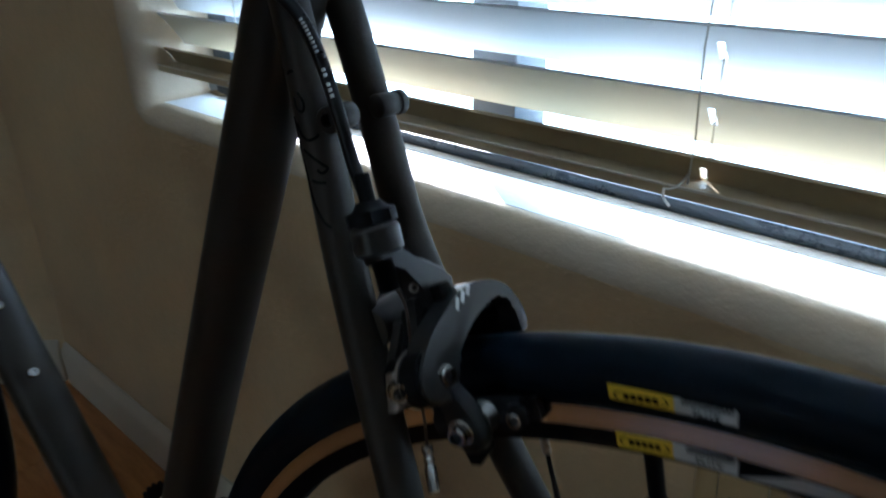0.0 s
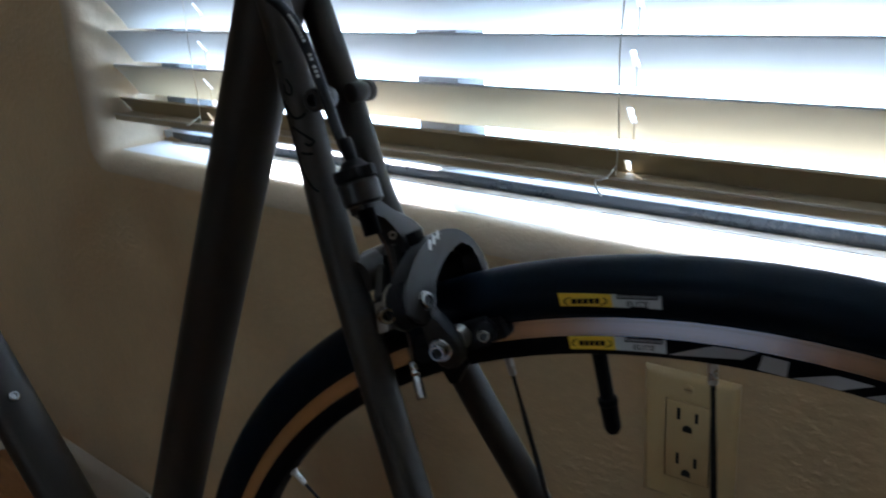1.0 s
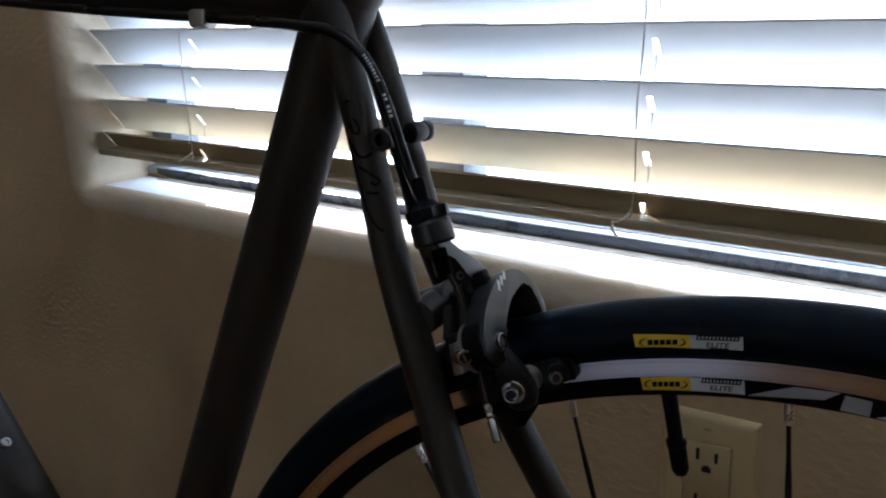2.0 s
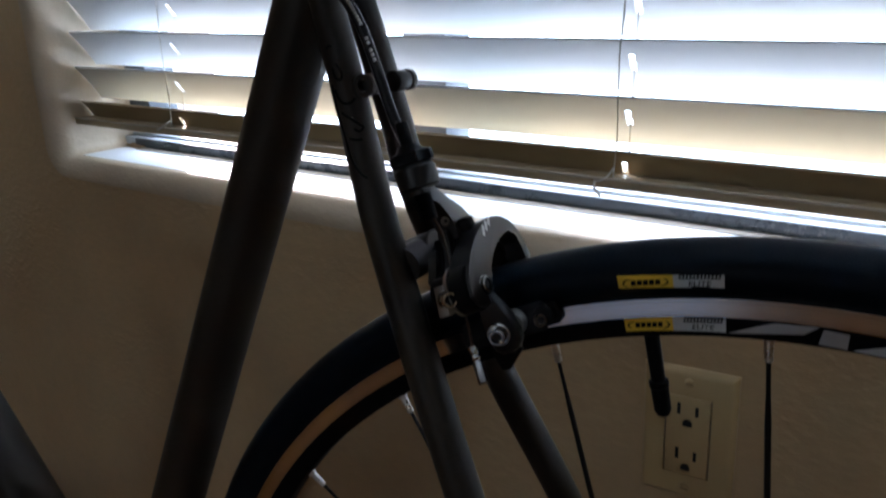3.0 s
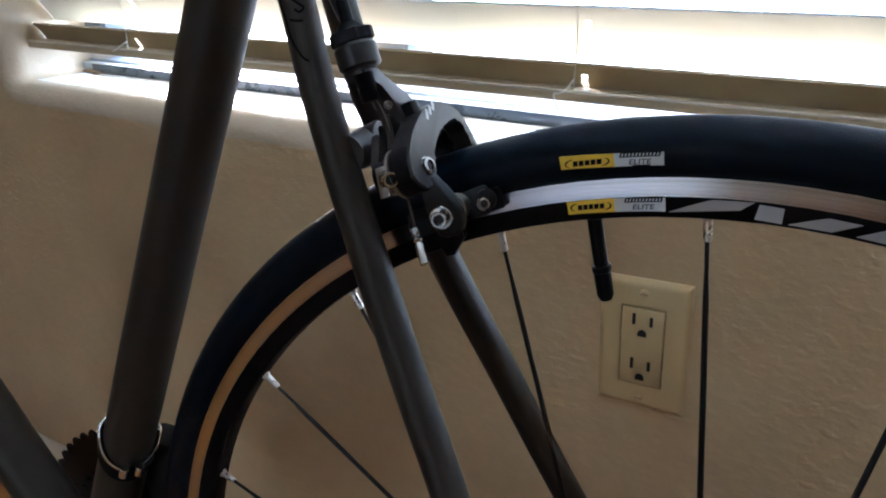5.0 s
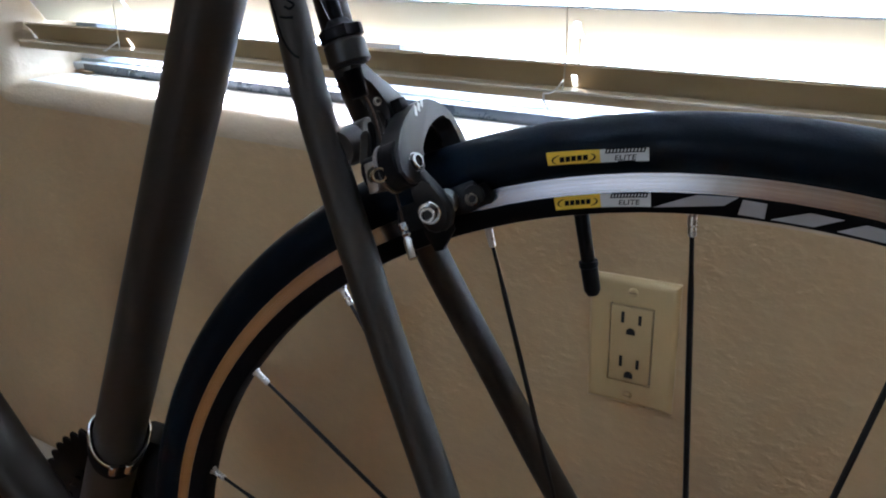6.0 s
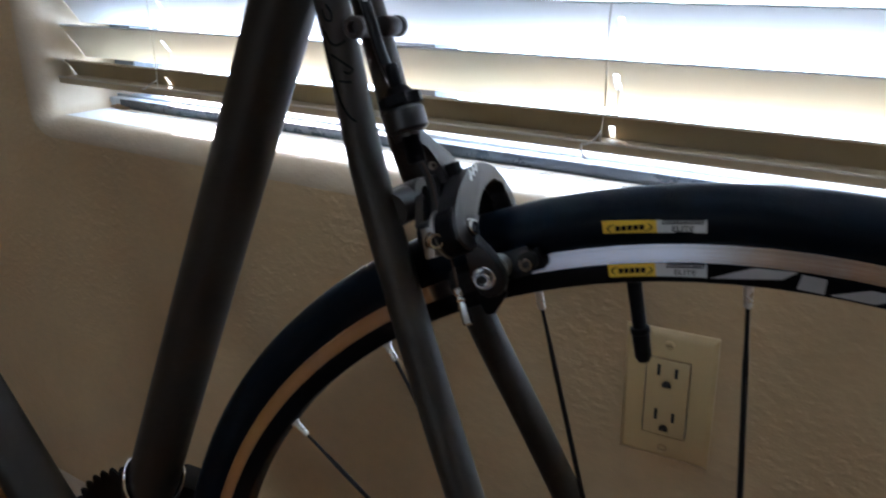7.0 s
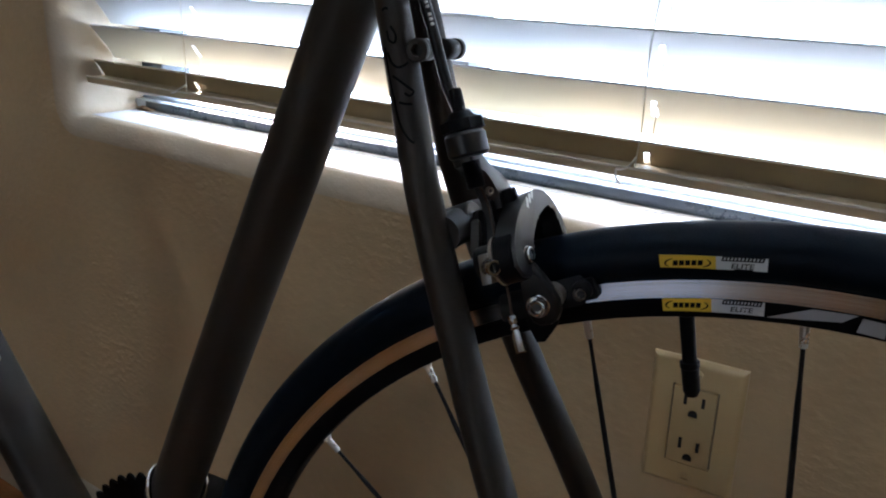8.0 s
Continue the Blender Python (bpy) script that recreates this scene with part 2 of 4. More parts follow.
def box(lo, hi, bevel=0.0, bm=None, seg=2):
    own = bmesh.new()
    vs = bmesh.ops.create_cube(own, size=1.0)["verts"]
    lo, hi = Vector(lo), Vector(hi)
    for v in vs:
        v.co = Vector([(lo[i] + hi[i]) / 2 + v.co[i] * (hi[i] - lo[i]) for i in range(3)])
    if bevel:
        bmesh.ops.bevel(own, geom=own.edges[:], offset=bevel, segments=seg, affect="EDGES", profile=0.5)
    if bm is None:
        return own
    return merge(bm, own)


def merge(bm, other):
    me = bpy.data.meshes.new("tmp")
    other.to_mesh(me)
    other.free()
    bm.from_mesh(me)
    bpy.data.meshes.remove(me)
    return bm


def prism(outline, thick, place, bevel=0.0, seg=2):
    """A plate: a 2D outline extruded to both sides by thick / 2; place maps (u, v, w) to the target space."""
    bm = bmesh.new()
    lo = [bm.verts.new((x, y, -thick / 2)) for x, y in outline]
    hi = [bm.verts.new((x, y, thick / 2)) for x, y in outline]
    k = len(lo)
    bm.faces.new(lo[::-1])
    bm.faces.new(hi)
    for i in range(k):
        bm.faces.new((lo[i], lo[(i + 1) % k], hi[(i + 1) % k], hi[i]))
    if bevel:
        es = [e for e in bm.edges if abs(e.verts[0].co.z - e.verts[1].co.z) < 1e-6]
        bmesh.ops.bevel(bm, geom=es, offset=bevel, segments=seg, affect="EDGES", profile=0.5)
    for v in bm.verts:
        v.co = place(*v.co)
    return bm


def ribbon_outline(path, widths):
    """The outline of a flat band along a 2D path with a width at each point."""
    p = [Vector(q) for q in path]
    left, right = [], []
    for i, q in enumerate(p):
        d = (p[min(i + 1, len(p) - 1)] - p[max(i - 1, 0)]).normalized()
        nrm = Vector((-d.y, d.x))
        for side, s in ((left, 1), (right, -1)):
            e = q + nrm * s * widths[i] / 2
            # leave out what would fold back inside a tight bend
            if all((e - o).length > 0.985 * widths[j] / 2 for j, o in enumerate(p)):
                side.append(tuple(e))
    return left + right[::-1]


def smooth_path(pts, n=6):
    """A Catmull-Rom curve through the points."""
    p = [Vector(q) for q in pts]
    out = []
    for i in range(len(p) - 1):
        a, b, c, d = p[max(i - 1, 0)], p[i], p[i + 1], p[min(i + 2, len(p) - 1)]
        for k in range(n):
            t = k / n
            out.append(0.5 * ((2 * b) + (c - a) * t + (2 * a - 5 * b + 4 * c - d) * t * t + (3 * b - a - 3 * c + d) * t ** 3))
    return out + [p[-1]]


def empty(name, m):
    ob = new(name)
    ob.empty_display_size = 0.1
    ob.matrix_basis = m
    return ob


# ---- the room ----
WX0, WX1, WZ0, WZ1 = -0.785, 0.98, 0.668, 1.96   # window opening
CORNER, RIGHT, BACK, TOP, DEEP = -1.34, 2.60, -4.2, 2.44, 0.17


def window_wall():
    """The wall round the window, with rounded plaster returns."""
    bm = bmesh.new()
    r, nb, nc = 0.024, 6, 6

    def ring(grow, y, outer=False):
        pts = []
        cs = [(WX1, WZ1, 0, RIGHT, TOP), (WX0, WZ1, 90, CORNER, TOP), (WX0, WZ0, 180, CORNER, 0.0), (WX1, WZ0, 270, RIGHT, 0.0)]
        for cx, cz, a0, ox, oz in cs:
            sx, sz = (1 if cx == WX1 else -1), (1 if cz == WZ1 else -1)
            rr = 0.012 + grow
            for k in range(nc + 1):
                a = radians(a0 + 90 * k / nc)
                if outer:
                    pts.append((ox, y, oz))
                else:
                    pts.append((cx - sx * 0.012 + rr * math.cos(a), y, cz - sz * 0.012 + rr * math.sin(a)))
        return [bm.verts.new(p) for p in pts]

    rings = [ring(0, 0.0, True), ring(r + 0.004, 0.0), ring(r, -0.0010)]
    for k in range(1, nb + 1):
        a = math.pi / 2 * k / nb
        rings.append(ring(r * (1 - math.sin(a)), -0.0010 + (r + 0.0010) * (1 - math.cos(a))))
    rings += [ring(0.0, DEEP), ring(0.0, DEEP, True)]
    for j, (r0, r1) in enumerate(zip(rings, rings[1:])):
        k = len(r0)
        for i in range(k):
            f = bm.faces.new((r0[i], r0[(i + 1) % k], r1[(i + 1) % k], r1[i]))
            f.material_index = 1 if 2 <= j <= nb + 2 else 0
    bmesh.ops.remove_doubles(bm, verts=bm.verts, dist=1e-5)
    return bm


tagged(part("wall_north", window_wall(), [M_WALL, M_RETURN], sharp=50), "beige textured plaster wall with cream rounded window returns", "wall", kind="structure")


def slab(name, lo, hi, mat, label, category):
    return tagged(part(name, box(lo, hi), mat, smooth=False), label, category, kind="structure")


slab("wall_east", (RIGHT, BACK, 0), (RIGHT + 0.12, DEEP, TOP), M_WALL, "plain beige plaster side wall", "wall")
SX0, SX1, SZ0, SZ1 = -0.72, 0.36, 0.06, 1.95
south = box((-2.6, BACK - 0.12, 0), (SX0, BACK, TOP))
box((SX1, BACK - 0.12, 0), (RIGHT + 0.12, BACK, TOP), 0, south)
box((SX0, BACK - 0.12, 0), (SX1, BACK, SZ0), 0, south)
box((SX0, BACK - 0.12, SZ1), (SX1, BACK, TOP), 0, south)
tagged(part("wall_south", south, M_WALLC, smooth=False), "plain tan plaster wall with a tall window opening", "wall", kind="structure")
# unseen closing wall, kept dark so the left side receives less bounce
slab("wall_west", (-2.62, BACK, 0), (-2.5, -1.16, TOP), M_WALL_DIM, "unseen plain side wall, dark brown to cut bounce light", "wall")
ang = part("wall_northwest", box((-1.66, 0, 0), (0, 0.12, TOP)), M_WALL, smooth=False,
           at=Matrix.Translation((CORNER, 0.0, 0)) @ Matrix.Rotation(radians(45), 4, "Z"))
tagged(ang, "beige textured plaster wall set at an angle", "wall", kind="structure")
slab("ceiling", (-2.62, BACK - 0.12, TOP), (RIGHT + 0.12, DEEP, TOP + 0.1), M_CEIL, "plain white painted ceiling", "ceiling")
floor = slab("floor", (-2.62, BACK - 0.12, -0.06), (RIGHT + 0.12, DEEP, -0.004), M_GAP, "brown wooden plank floor", "floor")


slab("ground", (-60.0, DEEP + 0.03, -0.40), (60.0, 90.0, -0.30), M_PAVING, "pale paved ground outside the window", "ground")


def board_profile(length):
    """A base board with a rounded upper edge, lying along x, its back at y = 0."""
    prof = [(0, 0), (-0.013, 0), (-0.013, 0.070), (-0.011, 0.080), (-0.007, 0.088), (-0.003, 0.094), (0, 0.095)]
    bm = bmesh.new()
    a = [bm.verts.new((0, y, z)) for y, z in prof]
    b = [bm.verts.new((length, y, z)) for y, z in prof]
    k = len(prof)
    for i in range(k):
        bm.faces.new((a[i], a[(i + 1) % k], b[(i + 1) % k], b[i]))
    bm.faces.new(a)
    bm.faces.new(b[::-1])
    return bm


tagged(part("baseboard", board_profile(RIGHT - CORNER - 0.02), M_TRIM, at=Matrix.Translation((CORNER + 0.01, -0.002, 0))),
       "cream painted base board along the window wall", "baseboard", kind="structure")
tagged(part("baseboard", board_profile(1.6), M_TRIM,
            at=Matrix.Translation((CORNER, -0.002, 0)) @ Matrix.Rotation(radians(45), 4, "Z") @ Matrix.Translation((-1.61, 0, 0))),
       "cream painted base board along the angled wall", "baseboard", kind="structure")


# ---- the window ----
window = empty("window_1", Matrix.Translation((0, 0.1, WZ0)))
tagged(window, "white vinyl sliding window in a plaster opening", "window", kind="structure")
inv = Matrix.Translation((0, -0.1, -WZ0))


def win(name, bm, mat, label=""):
    return part(name, bm, mat, window, label, at=inv)


win("window_sill", box((WX0 + 0.0015, 0.0245, WZ0 - 0.004), (WX1 - 0.0015, 0.0935, WZ0 + 0.0003)), M_WHITE, "white painted sill top")
# thin darker strip painted as the shadow behind the window track
win("sill_shade_strip", box((WX0 + 0.040, 0.0800, WZ0 - 0.002), (WX1 - 0.002, 0.0932, WZ0 + 0.0010), 0.0004), M_SILL_SHADE, "tan strip standing for shade on the sill along the window track")
win("gasket", box((WX0 + 0.024, 0.0935, WZ0 + 0.001), (WX1, 0.0955, WZ0 + 0.0122), 0.0004), M_GASKET, "dark rubber gasket strip")
fr = box((WX0, 0.0955, WZ0), (WX1, 0.169, WZ0 + 0.0130), 0.001)
box((WX0, 0.1080, WZ0 + 0.0130), (WX1, 0.1100, WZ0 + 0.0165), 0.0005, fr)
box((WX0, 0.1580, WZ0 + 0.0130), (WX1, 0.169, WZ0 + 0.0260), 0.002, fr)
win("window_frame", fr, M_VINYL, "white vinyl bottom track")
win("window_frame", box((WX0, 0.129, WZ0 + 0.026), (WX0 + 0.020, 0.169, WZ1 - 0.04), 0.002), M_VINYL)
win("window_frame", box((WX1 - 0.028, 0.112, WZ0 + 0.034), (WX1, 0.169, WZ1 - 0.04), 0.002), M_VINYL)
win("window_frame", box((WX0, 0.106, WZ1 - 0.04), (WX1, 0.169, WZ1), 0.002), M_VINYL)
win("sash_stile", box((WX0 + 0.012, 0.101, WZ0 + 0.024), (WX0 + 0.054, 0.1455, WZ1 - 0.04), 0.002), M_STILE)
win("sash_stile", box((-0.325, 0.099, WZ0 + 0.024), (-0.275, 0.1455, WZ1 - 0.04), 0.002), M_STILE)
win("sash_stile", box((WX1 - 0.072, 0.101, WZ0 + 0.024), (WX1 - 0.028, 0.1455, WZ1 - 0.04), 0.002), M_STILE)
for x0, x1 in ((WX0 + 0.020, -0.310), (-0.290, WX1 - 0.072)):
    pane = win("pane", box((x0, 0.146, WZ0 + 0.024), (x1, 0.150, WZ1 - 0.042)), M_GLASS)
    pane.visible_shadow = False

# crumbs of plaster and dust in the corner of the sill
crumbs = bmesh.new()
for k in range(22):
    r = random.uniform(0.0008, 0.0032)
    ico = bmesh.new()
    bmesh.ops.create_icosphere(ico, subdivisions=1, radius=r)
    for v in ico.verts:
        v.co = v.co * random.uniform(0.6, 1.3) + Vector((WX0 + random.uniform(0.006, 0.045), random.uniform(0.088, 0.104), WZ0 + r * 0.7))
    merge(crumbs, ico)
tagged(part("debris", crumbs, M_DIRT), "dry brown crumbs in the corner of the window sill", "debris", kind="stuff")

# ---- the blind ----
BX0, BX1, BY, PITCH, TILT_S, EDGE0 = WX0 + 0.004, WX1 - 0.004, 0.040, 0.0418, 53.0, 0.735
CORDS = (-0.610, -0.084, 0.790)
blind = empty("window_blind", Matrix.Translation((0, BY, EDGE0 - 0.035)))
tagged(blind, "ivory horizontal slat blind tilted nearly shut, hanging in the window", "window blind")
binv = Matrix.Translation((0, -BY, -(EDGE0 - 0.035)))


def slat_mesh(mat, ys=(0.0, 0.008, 0.014, 0.031, 0.041, 0.050)):
    """One slat with cord holes, its room-side edge at the origin, running outward along y; slightly crowned."""
    xs = [BX0]
    for c in CORDS:
        xs += [c + 0.003, c + 0.0080]
    xs.append(BX1)
    bm = bmesh.new()
    grid = [[bm.verts.new((x, y, 0.0016 * (1 - ((y - ys[-1] / 2) / (ys[-1] / 2)) ** 2))) for y in ys] for x in xs]
    fs = []
    for i in range(len(xs) - 1):
        for j in range(len(ys) - 1):
            if i % 2 == 1 and j == 2:
                continue
            fs.append(bm.faces.new((grid[i][j], grid[i + 1][j], grid[i + 1][j + 1], grid[i][j + 1])))
    bmesh.ops.recalc_face_normals(bm, faces=bm.faces)
    bmesh.ops.solidify(bm, geom=fs, thickness=0.0027)
    return mesh_of("slat", bm, mat, sharp=30)


slat_me = slat_mesh(M_SLAT)
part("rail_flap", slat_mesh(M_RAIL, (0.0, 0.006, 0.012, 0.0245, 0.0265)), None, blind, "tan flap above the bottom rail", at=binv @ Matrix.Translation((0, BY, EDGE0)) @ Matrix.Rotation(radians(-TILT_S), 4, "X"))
for k in range(1, 28):
    wob = random.uniform(-0.5, 0.5)
    part("slat", slat_me, None, blind,
         at=binv @ Matrix.Translation((random.uniform(-0.001, 0.001), BY, EDGE0 + k * PITCH)) @ Matrix.Rotation(radians(-TILT_S + wob), 4, "X"))
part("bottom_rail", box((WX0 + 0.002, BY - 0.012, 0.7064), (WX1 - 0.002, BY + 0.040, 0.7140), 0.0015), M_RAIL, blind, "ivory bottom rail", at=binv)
part("rail_lip", tube([(WX0 + 0.002, BY - 0.0115, 0.7144), (WX1 - 0.002, BY - 0.0115, 0.7144)], 0.0011, 10), M_LIP, blind, "ivory lip along the bottom rail", at=binv)
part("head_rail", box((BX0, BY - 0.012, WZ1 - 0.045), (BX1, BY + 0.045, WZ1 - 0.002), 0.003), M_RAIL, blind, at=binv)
for c in CORDS:
    for dy, x in ((-0.0012, c), (0.030, c + 0.002)):
        pts = [(x + 0.0012 * math.sin(k * 1.7 + dy * 90), BY + dy, 0.714 + (1.21 * k / 40)) for k in range(41)]
        part("ladder_cord", tube(pts, 0.0007, 6), M_CORD, blind, at=binv)
    part("lift_cord", tube([(c + 0.0062, BY + 0.014, 0.709), (c + 0.0062, BY + 0.014, WZ1 - 0.03)], 0.0007, 6), M_CORD, blind, at=binv)
    knot = tube(smooth_path([(c, BY - 0.0012, 0.7215), (c - 0.001, BY - 0.0125, 0.7165), (c - 0.006, BY - 0.0140, 0.7130), (c - 0.011, BY - 0.0135, 0.7122)]), 0.0009, 6)
    part("cord_tail", knot, M_CORD, blind, at=binv)
    if c == CORDS[1]:
        part("cord_tail", tube(smooth_path([(c - 0.011, BY - 0.0135, 0.7120), (c - 0.010, BY - 0.014, 0.7060), (c - 0.006, BY - 0.012, 0.7000)]), 0.0010, 6), M_CORD, blind, at=binv)


# ---- the wall outlet ----
def outlet():
    o = empty("wall_outlet", Matrix.Translation((0.0012, 0.0, 0.5315)) @ Matrix.Rotation(radians(-2.6), 4, "Y"))
    tagged(o, "ivory double socket outlet with a screwed plastic cover plate", "wall outlet")
    w, h = 0.0345, 0.0553
    bm = bmesh.new()
    prof = [(0.0, 0.0005), (0.0, -0.0022), (0.0014, -0.0042), (0.0040, -0.0058), (0.0060, -0.0062)]
    rings = []
    for d, y in prof:
        rings.append([bm.verts.new((sx * (w - d), y, sz * (h - d))) for sx, sz in ((1, 1), (-1, 1), (-1, -1), (1, -1))])
    iw, ih = 0.0170, 0.0338
    for y in (-0.0062, -0.0020):
        rings.append([bm.verts.new((sx * iw, y, sz * ih)) for sx, sz in ((1, 1), (-1, 1), (-1, -1), (1, -1))])
    for r0, r1 in zip(rings, rings[1:]):
        for i in range(4):
            bm.faces.new((r0[i], r0[(i + 1) % 4], r1[(i + 1) % 4], r1[i]))
    plate = part("cover_plate", bm, M_PLATE, o, sharp=25)
    for sz in (1, -1):
        scr = lathe([(0, 0.0037), (0.0009, 0.0035), (0.0018, 0.0022)], (0, -0.0061, sz * 0.0450), (0, -1, 0), 16)
        part("screw", scr, M_PLATE, plate)
        part("screw_slot", box((-0.0026, -0.0082, sz * 0.0450 - 0.0004), (0.0026, -0.0076, sz * 0.0450 + 0.0004)), M_DIRT, plate)
    # the face with its dark slots
    part("backing", box((-0.0172, -0.0021, -0.0340), (0.0172, -0.0008, 0.0340)), M_SLOT, o)
    face = box((-0.0160, -0.0074, -0.0328), (0.0160, -0.0010, 0.0328), 0.0007)
    face_ob = part("socket_face", face, M_PLATE, o)
    for cz in (0.0170, -0.0213):
        for x, hh in ((-0.0066, 0.0046), (0.0066, 0.0040)):
            part("socket_slot", box((x - 0.0012, -0.0078, cz + 0.0020), (x + 0.0012, -0.0071, cz + 0.0020 + 2 * hh)), M_SLOT, face_ob)
        hole = [(0.0034 * math.cos(radians(a)), 0.0034 * math.sin(radians(a))) for a in range(0, 181, 20)] + [(-0.0034, -0.0022), (0.0034, -0.0022)]
        part("ground_slot", prism(hole, 0.0007, lambda x, y, q, cz=cz: Vector((x, -0.00745 + q, cz - 0.0052 + y))), M_SLOT, face_ob)
    return o


outlet()

# ---- the bicycle ----
# bike axes: x along the wheels towards the rear, y across towards the wall, z up
BIKE = Matrix.Translation((0.001564, -0.234531, 0.000049)) @ Matrix.Rotation(radians(6.858), 4, "Z") @ Matrix.Rotation(radians(-1.765), 4, "X")
bike = empty("bicycle", BIKE)
tagged(bike, "gunmetal grey road bicycle with black tyres beside the window wall", "bicycle")
AXLE, FAXLE, BB = Vector((0.0903, 0, 0.404)), Vector((-0.929, 0, 0.490)), Vector((-0.345, 0, 0.352))
SEAT_DIR = Vector((0.1615, 0, 0.4)).normalized()


def seat_at(z):
    return Vector((-0.1477 - 0.40375 * (0.85 - z), 0, z))


# frame tubes
st = [seat_at(z) for z in (0.352, 0.50, 0.65, 0.80, 0.905)]
part("seat_tube", tube(st, [0.0175, 0.0173, 0.0170, 0.0166, 0.0166], 40), M_FRAME, bike)
part("seat_lug", lathe([(0, 0.0165), (0.004, 0.0178), (0.032, 0.0182), (0.036, 0.0172)], seat_at(0.872), SEAT_DIR, 40), M_FRAME, bike)
part("down_tube", tube([BB, (-0.4180, 0, 0.450), (-0.5880, 0, 0.700), (-0.663, 0, 0.805)], [0.019, 0.0195, 0.0195, 0.0195], 40), M_FRAME, bike)
part("top_tube", tube([seat_at(0.874), (-0.30, 0, 0.8845), (-0.443, 0, 0.896), (-0.630, 0, 0.911)], [0.0150, 0.0152, 0.0155, 0.016], 36), M_FRAME, bike)
HEAD = Vector((0.415, 0, 0.91)).normalized()
CROWN = Vector((-0.685, 0, 0.830))
part("head_tube", lathe([(-0.008, 0.019), (0.0, 0.021), (0.008, 0.018), (0.105, 0.018), (0.112, 0.021), (0.120, 0.019)], CROWN, HEAD, 32), M_FRAME, bike)
part("bottom_bracket_shell", lathe([(-0.036, 0.019), (-0.034, 0.021), (0.034, 0.021), (0.036, 0.019)], BB, (0, 1, 0), 32), M_FRAME, bike)
for sg in (-1, 1):
    path = smooth_path([(-0.1400, sg * 0.0130, 0.876), (-0.1281, sg * 0.0148, 0.842), (-0.1141, sg * 0.0177, 0.795), (-0.0995, sg * 0.0216, 0.745),
                        (-0.0637, sg * 0.0344, 0.660), (-0.0328, sg * 0.0458, 0.595), (0.0137, sg * 0.0608, 0.500), (0.0740, sg * 0.0670, 0.410)], 7)
    k = len(path)
    rad = [0.0074 + 0.0016 * min(1.0, i / (0.55 * k)) for i in range(k)]
    part("seat_stay", tube(path, rad, 28), M_FRAME, bike)
    if sg < 0:
        NEAR_STAY = list(zip(path, rad))
    part("chain_stay", tube([BB + Vector((0.012, sg * 0.026, 0)), (-0.22, sg * 0.044, 0.366), (0.07, sg * 0.066, 0.402)], [0.012, 0.011, 0.008], 20), M_FRAME, bike)
    part("dropout", prism([(-0.024, 0.006), (-0.004, 0.016), (0.014, 0.010), (0.014, -0.010), (-0.006, -0.016), (-0.026, -0.008)], 0.006,
                          lambda x, y, q, sg=sg: AXLE + Vector((x, sg * 0.066 + q, y)), 0.001), M_FRAME, bike)
    part("fork_blade", tube(smooth_path([CROWN + Vector((0, sg * 0.026, -0.004)), (-0.770, sg * 0.038, 0.715), (-0.855, sg * 0.046, 0.585), (-0.927, sg * 0.050, 0.494)]),
                            0.0115, 20), M_FRAME, bike)
part("fork_crown", box(CROWN + Vector((-0.016, -0.036, -0.016)), CROWN + Vector((0.016, 0.036, 0.006)), 0.006), M_FRAME, bike)
part("brake_bridge", tube([(-0.0880, -0.0235, 0.7290), (-0.0880, 0.0235, 0.7290)], 0.0088, 24), M_FRAME, bike)
part("bridge_boss", lathe([(-0.0100, 0.0086), (-0.0092, 0.0096), (0.0072, 0.0096), (0.0080, 0.0088)], (-0.0880, 0.0, 0.7290), (0.899, 0, 0.438), 32), M_FRAME, bike)

# threaded rack bosses behind the seat stays, bored across
for sg in (-1, 1):
    base = Vector((-0.1085, sg * 0.0075, 0.8105))
    axis = Vector((0.10, sg, 0.0)).normalized()
    boss = part("rack_boss", lathe([(0, 0.0044), (0.0006, 0.0050), (0.0090, 0.0050), (0.0094, 0.0046), (0.0108, 0.0046), (0.0112, 0.0052), (0.0142, 0.0052),
                                    (0.0148, 0.0047), (0.0148, 0.0028), (0.0100, 0.0028)], base, axis, 28), M_FRAME, bike, sharp=50)
    part("bore", lathe([(0, 0.0028), (0.0003, 0.0028)], base + axis * 0.0104, axis, 16), M_SLOT, boss)

# bottle cage bolts on the down tube
for bx, bz in ((-0.4634, 0.5551), (-0.4976, 0.6040)):
    nrm = Vector((0.816, 0, 0.578))
    bp = Vector((bx, -0.0045, bz)) - nrm * 0.0002
    bolt = part("bottle_cage_bolt", lathe([(-0.004, 0.0042), (0.0016, 0.0042), (0.0026, 0.0034), (0.0026, 0.0021), (0.0008, 0.0019)], bp, nrm, 20), M_BOLT, bike, "bright steel bolt")

# worn script along the near seat stay: plain strokes
def on_stay(z, turn):
    """A spot on the skin of the near seat stay; turn: degrees round it."""
    for (p, r), (q, _) in zip(NEAR_STAY, NEAR_STAY[1:]):
        if p.z >= z > q.z:
            c0 = p.lerp(q, (p.z - z) / (p.z - q.z))
            a = radians(-115 + (turn + 132) * 1.15)
            side = Vector((math.cos(a), math.sin(a), 0))
            d = (q - p).normalized()
            return c0 + (side - d * side.dot(d)).normalized() * (r - 0.00012)


